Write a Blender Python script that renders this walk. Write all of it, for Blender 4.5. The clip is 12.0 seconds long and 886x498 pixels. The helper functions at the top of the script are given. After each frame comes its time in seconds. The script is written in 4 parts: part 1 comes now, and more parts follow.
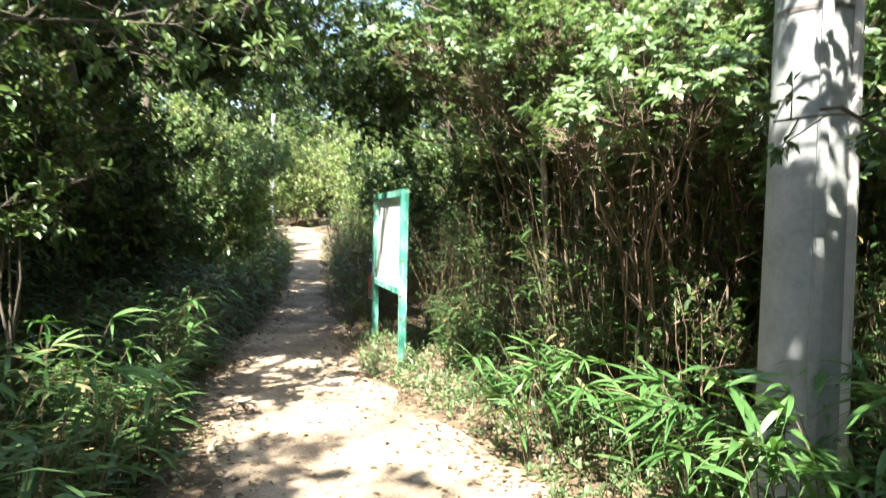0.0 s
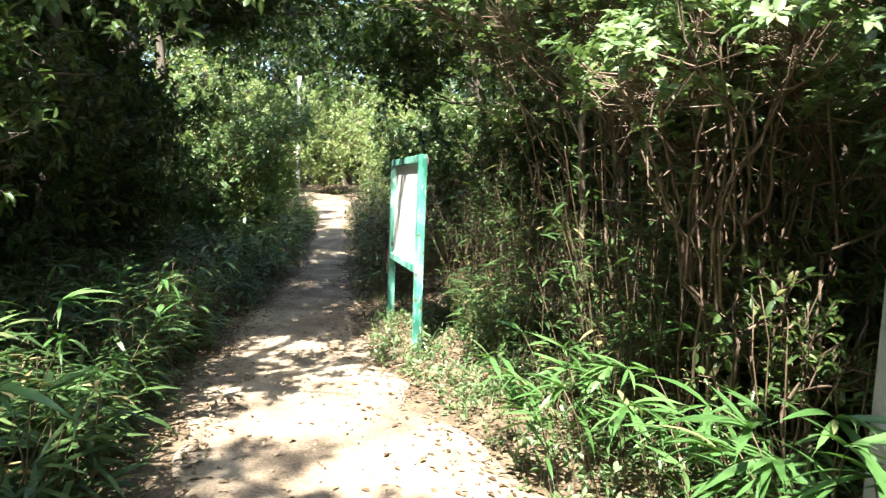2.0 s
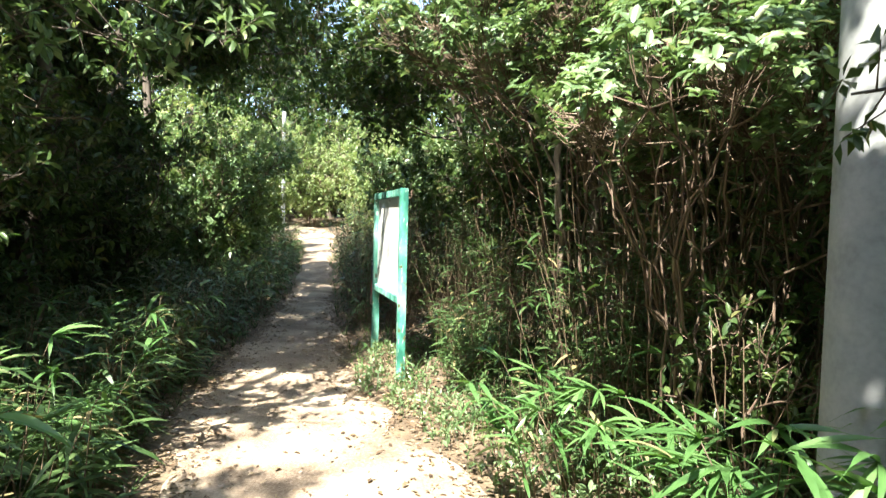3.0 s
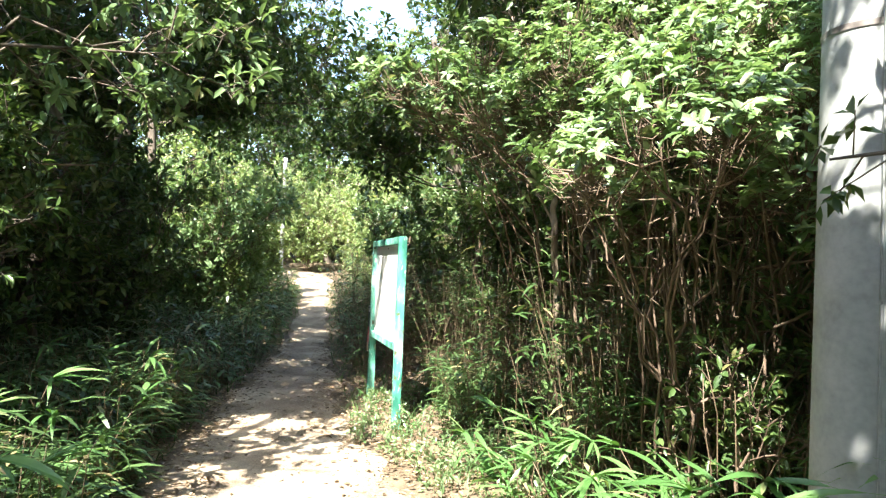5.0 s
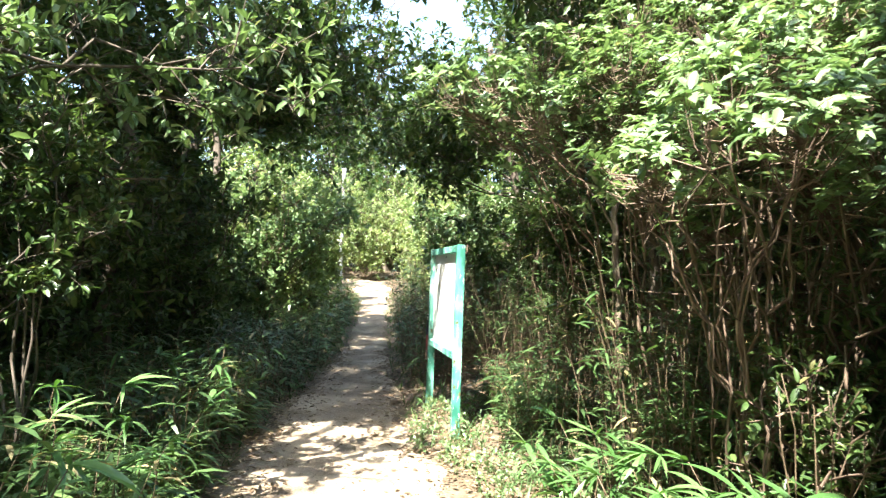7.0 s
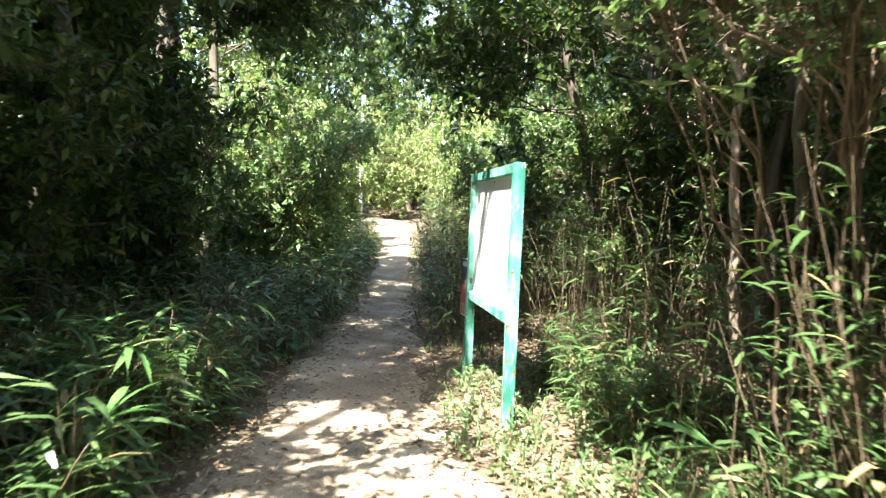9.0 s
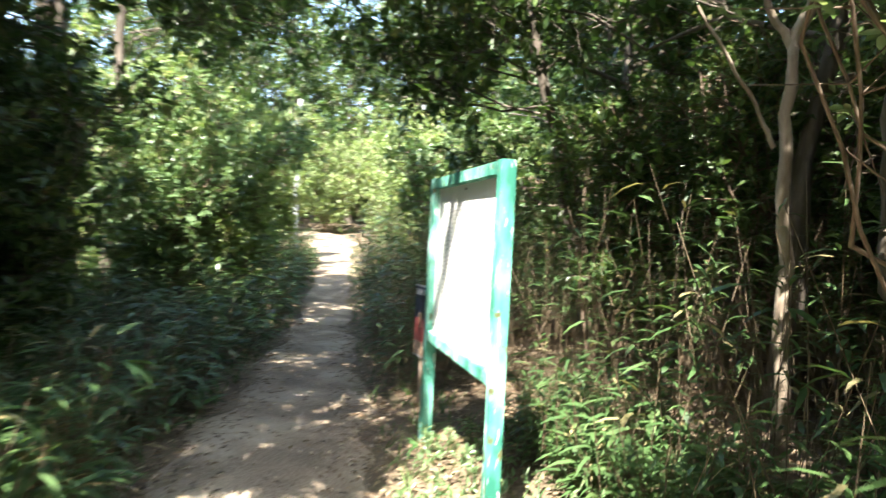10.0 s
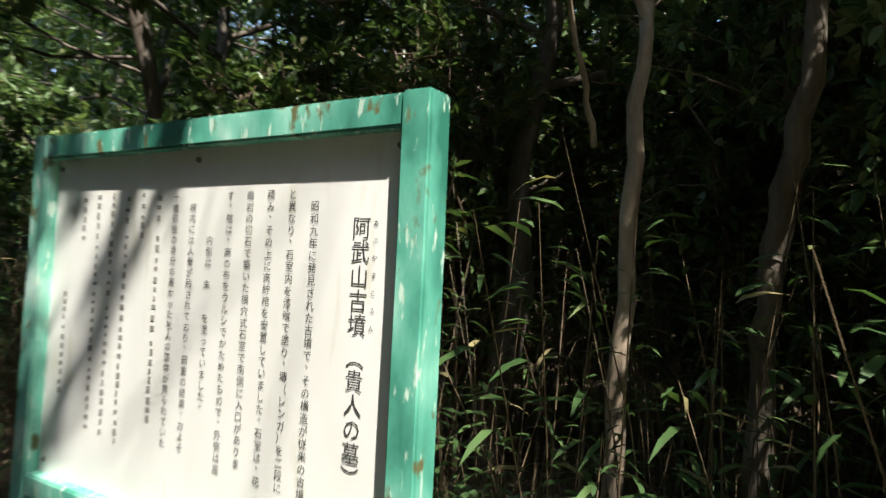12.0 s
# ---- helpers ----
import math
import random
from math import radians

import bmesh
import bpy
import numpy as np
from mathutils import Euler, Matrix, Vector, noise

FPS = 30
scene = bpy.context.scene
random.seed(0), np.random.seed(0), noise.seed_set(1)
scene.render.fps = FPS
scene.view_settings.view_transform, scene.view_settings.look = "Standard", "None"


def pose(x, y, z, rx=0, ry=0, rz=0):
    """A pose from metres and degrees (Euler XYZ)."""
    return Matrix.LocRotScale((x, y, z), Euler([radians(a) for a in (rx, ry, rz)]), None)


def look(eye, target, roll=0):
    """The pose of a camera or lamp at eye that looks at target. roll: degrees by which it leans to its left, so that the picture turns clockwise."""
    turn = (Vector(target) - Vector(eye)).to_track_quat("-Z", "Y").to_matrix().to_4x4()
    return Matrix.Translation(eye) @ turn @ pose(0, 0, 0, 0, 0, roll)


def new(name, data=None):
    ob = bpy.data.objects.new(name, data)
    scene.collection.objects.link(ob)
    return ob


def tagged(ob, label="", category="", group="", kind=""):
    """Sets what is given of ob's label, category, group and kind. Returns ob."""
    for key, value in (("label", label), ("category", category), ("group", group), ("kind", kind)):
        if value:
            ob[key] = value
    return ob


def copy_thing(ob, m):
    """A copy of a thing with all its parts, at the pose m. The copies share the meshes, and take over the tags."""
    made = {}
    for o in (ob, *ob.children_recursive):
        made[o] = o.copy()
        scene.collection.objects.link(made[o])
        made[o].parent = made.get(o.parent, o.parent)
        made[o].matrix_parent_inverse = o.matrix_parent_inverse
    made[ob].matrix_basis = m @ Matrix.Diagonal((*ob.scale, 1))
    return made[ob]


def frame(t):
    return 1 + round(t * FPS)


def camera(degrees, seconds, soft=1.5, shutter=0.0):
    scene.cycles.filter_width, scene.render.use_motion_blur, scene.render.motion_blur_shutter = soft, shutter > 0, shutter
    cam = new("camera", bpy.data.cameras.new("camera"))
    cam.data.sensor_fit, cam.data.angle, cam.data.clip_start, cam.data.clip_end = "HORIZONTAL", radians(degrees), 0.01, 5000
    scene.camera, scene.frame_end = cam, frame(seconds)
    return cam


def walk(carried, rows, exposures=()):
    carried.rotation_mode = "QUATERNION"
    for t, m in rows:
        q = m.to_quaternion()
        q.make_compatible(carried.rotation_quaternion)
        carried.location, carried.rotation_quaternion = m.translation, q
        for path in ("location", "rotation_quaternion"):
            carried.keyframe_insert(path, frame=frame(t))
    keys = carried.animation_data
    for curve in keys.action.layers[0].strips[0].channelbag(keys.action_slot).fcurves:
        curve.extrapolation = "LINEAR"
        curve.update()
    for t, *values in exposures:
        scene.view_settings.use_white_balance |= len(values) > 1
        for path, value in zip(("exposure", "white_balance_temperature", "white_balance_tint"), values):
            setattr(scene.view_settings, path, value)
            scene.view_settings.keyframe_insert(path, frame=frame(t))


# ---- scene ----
cam = camera(67.5, 12.0, 1.3, 0.5)
METRES, EYE, TILT, LEAN, TURN = 6.8, 1.52, 0.0, 0.0, 0.0
ROWS = [
    (0.0, 0.0, 0.0, 0.0, 0.05, -2.17, -1.34),
    (0.5, -0.0089, 0.0341, 0.0014, -1.58, -5.28, -0.39),
    (1.0, 0.0086, 0.0765, 0.0033, 3.72, -2.11, -2.57),
    (1.5, 0.0113, 0.1106, -0.0005, 5.69, -3.99, -2.06),
    (2.0, 0.015, 0.117, 0.0015, 2.92, -4.91, -2.3),
    (2.5, 0.019, 0.1093, -0.0, 1.82, -4.45, -1.37),
    (3.0, 0.0228, 0.0919, 0.0031, 1.69, -2.18, -1.43),
    (5.0, 0.0224, 0.0801, 0.0058, 1.45, 1.83, -2.31),
    (5.5, 0.023, 0.0805, 0.0059, 2.09, 2.2, -2.17),
    (6.0, 0.0237, 0.0802, 0.006, 2.73, 2.49, -1.96),
    (6.5, 0.0236, 0.0805, 0.0057, 3.34, 2.62, -2.1),
    (7.0, 0.0204, 0.084, 0.0066, 6.38, 2.31, -2.03),
    (9.0, -0.0378, 0.3557, -0.0052, 8.33, -2.86, -2.54),
    (9.5, -0.0583, 0.4544, -0.0072, 6.82, -2.89, -2.7),
    (10.0, -0.0789, 0.5543, -0.0026, 3.17, -1.43, -2.89),
    (10.5, -0.1147, 0.6478, -0.004, -10.36, -0.41, -3.61),
    (11.0, -0.1399, 0.7491, 0.0003, -15.7, 1.65, -2.91),
    (11.5, -0.1799, 0.8171, -0.0024, -30.36, 1.88, -2.57),
    (12.0, -0.1889, 0.8788, -0.0024, -41.13, 1.96, -2.71),
]
walk(cam, [(t, pose(0, 0, EYE, TILT, LEAN, TURN) @ pose(METRES * x, METRES * y, METRES * z, 90 + pitch, roll, yaw)) for t, x, y, z, yaw, pitch, roll in ROWS],
     exposures=[(0.0, 2.35), (3.0, 2.3), (5.0, 2.65), (7.0, 2.75), (9.0, 2.85), (10.6, 2.65), (11.2, 2.15), (12.0, 1.3)])

# ---- light ----
SUN_AZ = Vector((-0.33, -0.944, 0)).normalized()      # where the sun stands, over the ground
SUN_EL = radians(57)
sun_dir = (SUN_AZ * math.cos(SUN_EL) + Vector((0, 0, math.sin(SUN_EL)))).normalized()
world = bpy.data.worlds.new("world")
world.use_nodes = True
scene.world = world
wn = world.node_tree.nodes
sky = wn.new("ShaderNodeTexSky")
sky.sky_type, sky.sun_disc = "NISHITA", False
sky.sun_elevation, sky.sun_rotation = SUN_EL, math.atan2(SUN_AZ.x, SUN_AZ.y)
world.node_tree.links.new(sky.outputs[0], wn["Background"].inputs[0])
wn["Background"].inputs[1].default_value = 0.15
sun = new("sun", bpy.data.lights.new("sun", "SUN"))
sun.data.energy, sun.data.angle, sun.data.color = 5.0, radians(0.53), (1.0, 0.95, 0.86)
sun.matrix_world = look(sun_dir * 40, (0, 0, 0))

rng = np.random.default_rng(7)


# ---- materials ----
def nodes_of(name):
    m = bpy.data.materials.new(name)
    m.use_nodes = True
    nt = m.node_tree
    return m, nt, nt.nodes["Principled BSDF"]


def ramp(nt, fac, stops):
    r = nt.nodes.new("ShaderNodeValToRGB")
    while len(r.color_ramp.elements) < len(stops):
        r.color_ramp.elements.new(0.5)
    for e, (p, c) in zip(r.color_ramp.elements, stops):
        e.position, e.color = p, (*c, 1)
    nt.links.new(fac, r.inputs[0])
    return r.outputs[0]


def noise_tex(nt, scale, detail=5, stretch=None):
    tc = nt.nodes.new("ShaderNodeTexCoord")
    n = nt.nodes.new("ShaderNodeTexNoise")
    n.inputs["Scale"].default_value, n.inputs["Detail"].default_value = scale, detail
    src = tc.outputs["Object"]
    if stretch:
        mp = nt.nodes.new("ShaderNodeMapping")
        mp.inputs["Scale"].default_value = stretch
        nt.links.new(src, mp.inputs[0])
        src = mp.outputs[0]
    nt.links.new(src, n.inputs["Vector"])
    return n.outputs[0]


def mixed(nt, fac, a, b, mode="MIX"):
    m = nt.nodes.new("ShaderNodeMix")
    m.data_type, m.blend_type = "RGBA", mode
    for sock, v in ((m.inputs["Factor"], fac), (m.inputs[6], a), (m.inputs[7], b)):
        if isinstance(v, (int, float)):
            sock.default_value = v
        elif isinstance(v, tuple):
            sock.default_value = (*v, 1)
        else:
            nt.links.new(v, sock)
    return m.outputs[2]


def bump(nt, bsdf, height, strength, dist):
    b = nt.nodes.new("ShaderNodeBump")
    b.inputs["Strength"].default_value, b.inputs["Distance"].default_value = strength, dist
    nt.links.new(height, b.inputs["Height"])
    nt.links.new(b.outputs[0], bsdf.inputs["Normal"])


def leaf_material(name, stops, gloss=0.35, through_light=0.35):
    m, nt, b = nodes_of(name)
    geo = nt.nodes.new("ShaderNodeNewGeometry")
    col = ramp(nt, geo.outputs["Random Per Island"], stops)
    patch = ramp(nt, noise_tex(nt, 1.1, 3), [(0.3, (0.72, 0.78, 0.75)), (0.7, (1.0, 1.0, 1.0))])
    col = mixed(nt, 1.0, col, patch, "MULTIPLY")
    nt.links.new(col, b.inputs["Base Color"])
    b.inputs["Roughness"].default_value = gloss
    b.inputs["Specular IOR Level"].default_value = 0.5
    tr = nt.nodes.new("ShaderNodeBsdfTranslucent")
    nt.links.new(mixed(nt, 1.0, col, (1.0, 1.06, 0.6), "MULTIPLY"), tr.inputs[0])
    mix = nt.nodes.new("ShaderNodeMixShader")
    mix.inputs[0].default_value = through_light
    nt.links.new(b.outputs[0], mix.inputs[1])
    nt.links.new(tr.outputs[0], mix.inputs[2])
    nt.links.new(mix.outputs[0], nt.nodes["Material Output"].inputs[0])
    return m


def rough_material(name, stops, scale=6, rough=0.9, relief=0.5, dist=0.01, stretch=None, fine=40):
    m, nt, b = nodes_of(name)
    big, small = noise_tex(nt, scale, 6, stretch), noise_tex(nt, fine, 4, stretch)
    col = mixed(nt, 0.35, ramp(nt, big, stops), ramp(nt, small, stops))
    nt.links.new(col, b.inputs["Base Color"])
    b.inputs["Roughness"].default_value = rough
    bump(nt, b, mixed(nt, 0.5, big, small), relief, dist)
    return m


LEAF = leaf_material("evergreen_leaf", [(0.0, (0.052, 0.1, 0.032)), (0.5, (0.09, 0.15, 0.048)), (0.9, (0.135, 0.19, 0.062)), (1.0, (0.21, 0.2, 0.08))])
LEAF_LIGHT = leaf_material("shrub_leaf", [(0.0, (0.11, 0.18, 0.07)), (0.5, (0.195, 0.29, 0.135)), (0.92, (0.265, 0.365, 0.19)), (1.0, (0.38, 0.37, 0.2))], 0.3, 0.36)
# Sunlight is put into this leaf colour, for bushes and trees far off.
LEAF_SUNLIT = leaf_material("sunlit_leaf", [(0.0, (0.2, 0.275, 0.1)), (0.5, (0.29, 0.37, 0.155)), (0.92, (0.38, 0.44, 0.22)), (1.0, (0.42, 0.38, 0.18))], 0.4, 0.42)
SASA = leaf_material("bamboo_grass_leaf", [(0.0, (0.055, 0.105, 0.035)), (0.6, (0.09, 0.16, 0.055)), (0.93, (0.13, 0.2, 0.07)), (0.94, (0.32, 0.26, 0.12)), (1.0, (0.36, 0.3, 0.16))], 0.4, 0.3)
GRASS = leaf_material("grass_leaf", [(0.0, (0.04, 0.09, 0.02)), (0.8, (0.09, 0.16, 0.04)), (1.0, (0.24, 0.2, 0.09))], 0.5, 0.3)
DRY = leaf_material("dry_leaf", [(0.0, (0.07, 0.042, 0.024)), (0.5, (0.2, 0.125, 0.07)), (0.85, (0.34, 0.24, 0.15)), (1.0, (0.5, 0.4, 0.28))], 0.7, 0.1)
BARK = rough_material("bark", [(0.3, (0.05, 0.04, 0.03)), (0.55, (0.13, 0.105, 0.08)), (0.75, (0.24, 0.21, 0.17))], 7, 0.9, 0.8, 0.01, (1, 1, 0.25))
PALE_BARK = rough_material("pale_bark", [(0.3, (0.18, 0.13, 0.09)), (0.55, (0.34, 0.27, 0.2)), (0.75, (0.5, 0.43, 0.34))], 9, 0.8, 0.5, 0.006, (1, 1, 0.3))
STEM_BARK = rough_material("brown_stem_bark", [(0.3, (0.07, 0.045, 0.03)), (0.55, (0.16, 0.11, 0.075)), (0.75, (0.34, 0.27, 0.2))], 9, 0.85, 0.7, 0.008, (1, 1, 0.3))
CULM = rough_material("bamboo_culm", [(0.3, (0.06, 0.045, 0.025)), (0.55, (0.14, 0.1, 0.06)), (0.75, (0.3, 0.23, 0.14))], 3, 0.6, 0.2, 0.003)
SOIL = rough_material("woodland_soil", [(0.3, (0.07, 0.05, 0.03)), (0.5, (0.13, 0.095, 0.06)), (0.7, (0.24, 0.18, 0.11))], 2.5, 0.95, 0.8, 0.03)
EARTH = rough_material("trodden_earth", [(0.34, (0.11, 0.08, 0.055)), (0.48, (0.25, 0.19, 0.13)), (0.64, (0.45, 0.37, 0.27))], 1.6, 0.95, 0.6, 0.02, None, 55)
CONCRETE = rough_material("pole_concrete", [(0.3, (0.25, 0.27, 0.26)), (0.5, (0.34, 0.36, 0.35)), (0.7, (0.42, 0.43, 0.42))], 5, 0.8, 0.25, 0.003)


# ---- mesh helpers ----
def mesh_tris(name, V, T, mat, smooth=True):
    V, T = np.ascontiguousarray(V, np.float32), np.ascontiguousarray(T, np.int32)
    me = bpy.data.meshes.new(name)
    me.vertices.add(len(V))
    me.vertices.foreach_set("co", V.ravel())
    me.loops.add(T.size)
    me.loops.foreach_set("vertex_index", T.ravel())
    me.polygons.add(len(T))
    me.polygons.foreach_set("loop_start", np.arange(0, T.size, 3, dtype=np.int32))
    me.polygons.foreach_set("use_smooth", np.full(len(T), smooth))
    me.update(calc_edges=True)
    me.materials.append(mat)
    return me


def part_tris(name, VT, mat, parent=None, label=""):
    ob = new(name, mesh_tris(name, VT[0], VT[1], mat))
    ob.parent = parent
    return tagged(ob, label)


def part(name, bm, mat, parent=None, label=""):
    me = bpy.data.meshes.new(name)
    bm.to_mesh(me)
    bm.free()
    me.materials.append(mat)
    ob = new(name, me)
    ob.parent = parent
    return tagged(ob, label)


def joined(chunks):
    Vs, Ts, k = [], [], 0
    for V, T in chunks:
        Vs.append(V)
        Ts.append(T + k)
        k += len(V)
    return np.concatenate(Vs), np.concatenate(Ts)


def unit(a):
    return a / np.maximum(np.linalg.norm(a, axis=-1, keepdims=True), 1e-9)


def spray(n):
    return unit(rng.normal(size=(n, 3)))


# one leaf: along, across, out of its plane; triangles
BROAD = (np.array([(0, 0, 0), (0.28, 0.4, 0.1), (0.66, 0.4, 0.06), (1, 0, -0.12), (0.66, -0.4, 0.06), (0.28, -0.4, 0.1), (0.5, 0, 0.0)]),
         np.array([(0, 6, 1), (1, 6, 2), (2, 6, 3), (3, 6, 4), (4, 6, 5), (5, 6, 0)]))
PLAIN = (np.array([(0, 0, 0), (0.45, 0.5, 0.08), (1, 0, -0.12), (0.45, -0.5, 0.08)]), np.array([(0, 2, 1), (0, 3, 2)]))
BLADE = (np.array([(0, 0, 0), (0.22, 0.5, 0.05), (0.22, -0.5, 0.05), (0.62, 0.42, -0.05), (0.62, -0.42, -0.05), (1, 0, -0.3)]),
         np.array([(0, 2, 1), (1, 2, 4), (1, 4, 3), (3, 4, 5)]))


def leaves(shape, at, along, up, length, width):
    """Leaves at the points, each along its own direction; width is a share of the length."""
    S, T = shape
    d = unit(along)
    s = unit(np.cross(up, d))
    n = np.cross(d, s)
    L = np.asarray(length).reshape(-1, 1, 1)
    W = L * np.asarray(width).reshape(-1, 1, 1)
    V = at[:, None] + L * S[None, :, :1] * d[:, None] + W * S[None, :, 1:2] * s[:, None] + L * S[None, :, 2:] * n[:, None]
    F = T[None] + (np.arange(len(at)) * len(S))[:, None, None]
    return V.reshape(-1, 3), F.reshape(-1, 3)


def rods(a, b, ra, rb, sides=3):
    """Thin tapered rods from the points a to the points b."""
    d = unit(b - a)
    s = unit(np.cross(d, np.array([0.31, 0.52, 0.8])))
    t = np.cross(d, s)
    ang = np.arange(sides) * 2 * math.pi / sides
    ring = np.cos(ang)[None, :, None] * s[:, None] + np.sin(ang)[None, :, None] * t[:, None]
    ra, rb = np.broadcast_to(ra, len(a)).reshape(-1, 1, 1), np.broadcast_to(rb, len(a)).reshape(-1, 1, 1)
    V = np.concatenate([a[:, None] + ring * ra, b[:, None] + ring * rb], 1)
    i = np.arange(sides)
    j = (i + 1) % sides
    T = np.concatenate([np.stack([i, j, j + sides], 1), np.stack([i, j + sides, i + sides], 1)])
    F = T[None] + (np.arange(len(a)) * 2 * sides)[:, None, None]
    return V.reshape(-1, 3), F.reshape(-1, 3)


def tube(P, R, sides=8):
    """One tapered limb along the points P with the radii R."""
    P = np.asarray(P, float)
    d = unit(np.gradient(P, axis=0))
    s = unit(np.cross(d, np.array([0.9, 0.13, 0.4])))
    t = np.cross(d, s)
    ang = np.arange(sides) * 2 * math.pi / sides
    ring = np.cos(ang)[None, :, None] * s[:, None] + np.sin(ang)[None, :, None] * t[:, None]
    knob = 1 + 0.12 * rng.normal(size=(len(P), sides, 1)).clip(-1.5, 1.5)
    V = (P[:, None] + ring * knob * np.asarray(R).reshape(-1, 1, 1)).reshape(-1, 3)
    T = []
    for k in range(len(P) - 1):
        for i in range(sides):
            a, b = k * sides + i, k * sides + (i + 1) % sides
            T += [(a, b, b + sides), (a, b + sides, a + sides)]
    top = (len(P) - 1) * sides
    T += [(top, top + i, top + i + 1) for i in range(1, sides - 1)]
    return V, np.array(T)


def bend(a, b, n, wob):
    """A wobbly line of n points from a to b."""
    u = np.linspace(0, 1, n)[:, None]
    w = np.cumsum(rng.normal(size=(n, 3)), 0)
    w = (w - u * w[-1]) * wob * np.linalg.norm(np.subtract(b, a)) / n ** 0.5
    w[0] = 0
    return np.asarray(a) * (1 - u) + np.asarray(b) * u + w


# ---- ground ----
def smooth(a, b, v):
    u = np.clip((np.asarray(v, float) - a) / (b - a), 0, 1)
    return u * u * (3 - 2 * u)


PATH_Y = [-8, -3, 0, 3.7, 5.5, 6.6, 9.6, 14, 18, 22, 27, 34]
PATH_X = [0.3, 0.1, 0.0, -0.4, -1.05, -1.5, -2.05, -2.9, -3.7, -4.5, -5.8, -10]
PATH_W = [1.0, 1.0, 1.1, 1.1, 1.05, 0.8, 0.64, 0.5, 0.42, 0.5, 1.0, 1.0]


def path_x(y):
    return np.interp(y, PATH_Y, PATH_X)


def path_w(y):
    return np.interp(y, PATH_Y, PATH_W)


def gz(x, y):
    """The ground's height: level by the board, rising gently beyond it, with soft banks beside the path."""
    x, y = np.asarray(x, float), np.asarray(y, float)
    off = np.abs(x - path_x(y)) - path_w(y)
    rise = 0.075 * np.clip(y - 13, 0, 30) * smooth(12, 20, y)
    bank = 0.22 * smooth(0.0, 2.2, off) + 0.05 * np.clip(off - 2, 0, 30) * smooth(-30, 10, y)
    rough = 0.03 * np.sin(1.7 * x + 0.6 * y) * np.sin(1.3 * y - 0.5 * x) + 0.015 * np.sin(4.1 * x) * np.sin(3.7 * y + 1)
    return rise + bank * 0.8 + rough * smooth(-0.5, 0.6, off) + 0.006 * np.sin(5 * x + 2 * y)


def on_ground(x, y, dz=0.0):
    return np.stack([x, y, gz(x, y) + dz], -1)


def sheet(xs, ys, zf):
    X, Y = np.meshgrid(xs, ys)
    V = np.stack([X.ravel(), Y.ravel(), zf(X.ravel(), Y.ravel())], 1)
    n, m = len(xs), len(ys)
    i = (np.arange(m - 1)[:, None] * n + np.arange(n - 1)[None]).ravel()
    T = np.concatenate([np.stack([i, i + 1, i + n + 1], 1), np.stack([i, i + n + 1, i + n], 1)])
    return V, T


near = np.linspace(-14, 14, 141)
xs = np.concatenate([[-3000, -700, -200, -80, -45, -30, -22, -17], near, [17, 22, 30, 45, 80, 200, 700, 3000]])
ys = np.concatenate([[-3000, -700, -200, -80, -40, -25, -16], np.linspace(-12, 40, 209), [45, 55, 80, 200, 700, 3000]])
tagged(part_tris("ground", sheet(xs, ys, gz), SOIL), "dark woodland soil under leaves and grass", "ground", kind="structure")


def path_sheet():
    ys_ = np.linspace(-8, 34, 420)
    us = np.linspace(-1.3, 1.3, 27)
    U, Y = np.meshgrid(us, ys_)
    X = path_x(Y) + U * path_w(Y)
    edge = 0.12 * np.sin(2.3 * Y + 1.5 * np.sign(U)) + 0.08 * np.sin(5.9 * Y + U)
    Z = gz(X, Y) + 0.02 - 0.07 * smooth(0.72, 1.15, np.abs(U) + edge) + 0.008 * np.sin(7 * X) * np.sin(6 * Y)
    V = np.stack([X.ravel(), Y.ravel(), Z.ravel()], 1)
    n, m = len(us), len(ys_)
    i = (np.arange(m - 1)[:, None] * n + np.arange(n - 1)[None]).ravel()
    return V, np.concatenate([np.stack([i, i + 1, i + n + 1], 1), np.stack([i, i + n + 1, i + n], 1)])


tagged(part_tris("path", path_sheet(), EARTH), "trodden sandy earth footpath through the wood", "footpath", kind="structure")


# ---- information board ----
def box_bm(bm, size, m, bevel=0.0):
    res = bmesh.ops.create_cube(bm, size=1, matrix=m @ Matrix.Diagonal((*size, 1)))
    if bevel:
        es = {e for v in res["verts"] for e in v.link_edges}
        bmesh.ops.bevel(bm, geom=list(es), offset=bevel, segments=2, affect="EDGES")
    return bm


def painted_wood(name):
    """Old green paint: bleached, dark and bare patches over wood grain along the piece."""
    m, nt, b = nodes_of(name)
    big = noise_tex(nt, 5, 6, (1, 1, 0.5))
    fine = noise_tex(nt, 45, 5, (1, 1, 0.25))
    col = ramp(nt, big, [(0.34, (0.025, 0.16, 0.11)), (0.45, (0.09, 0.36, 0.265)), (0.55, (0.22, 0.54, 0.42)), (0.66, (0.6, 0.79, 0.71))])
    worn = ramp(nt, fine, [(0.60, (0, 0, 0)), (0.66, (1, 1, 1))])
    col = mixed(nt, worn, col, (0.5, 0.66, 0.55))
    bare = ramp(nt, noise_tex(nt, 16, 6, (1, 1, 0.6)), [(0.61, (0, 0, 0)), (0.67, (1, 1, 1))])
    col = mixed(nt, bare, col, (0.12, 0.12, 0.05))
    nt.links.new(col, b.inputs["Base Color"])
    b.inputs["Roughness"].default_value = 0.55
    bump(nt, b, mixed(nt, 0.5, big, fine), 0.4, 0.004)
    return m


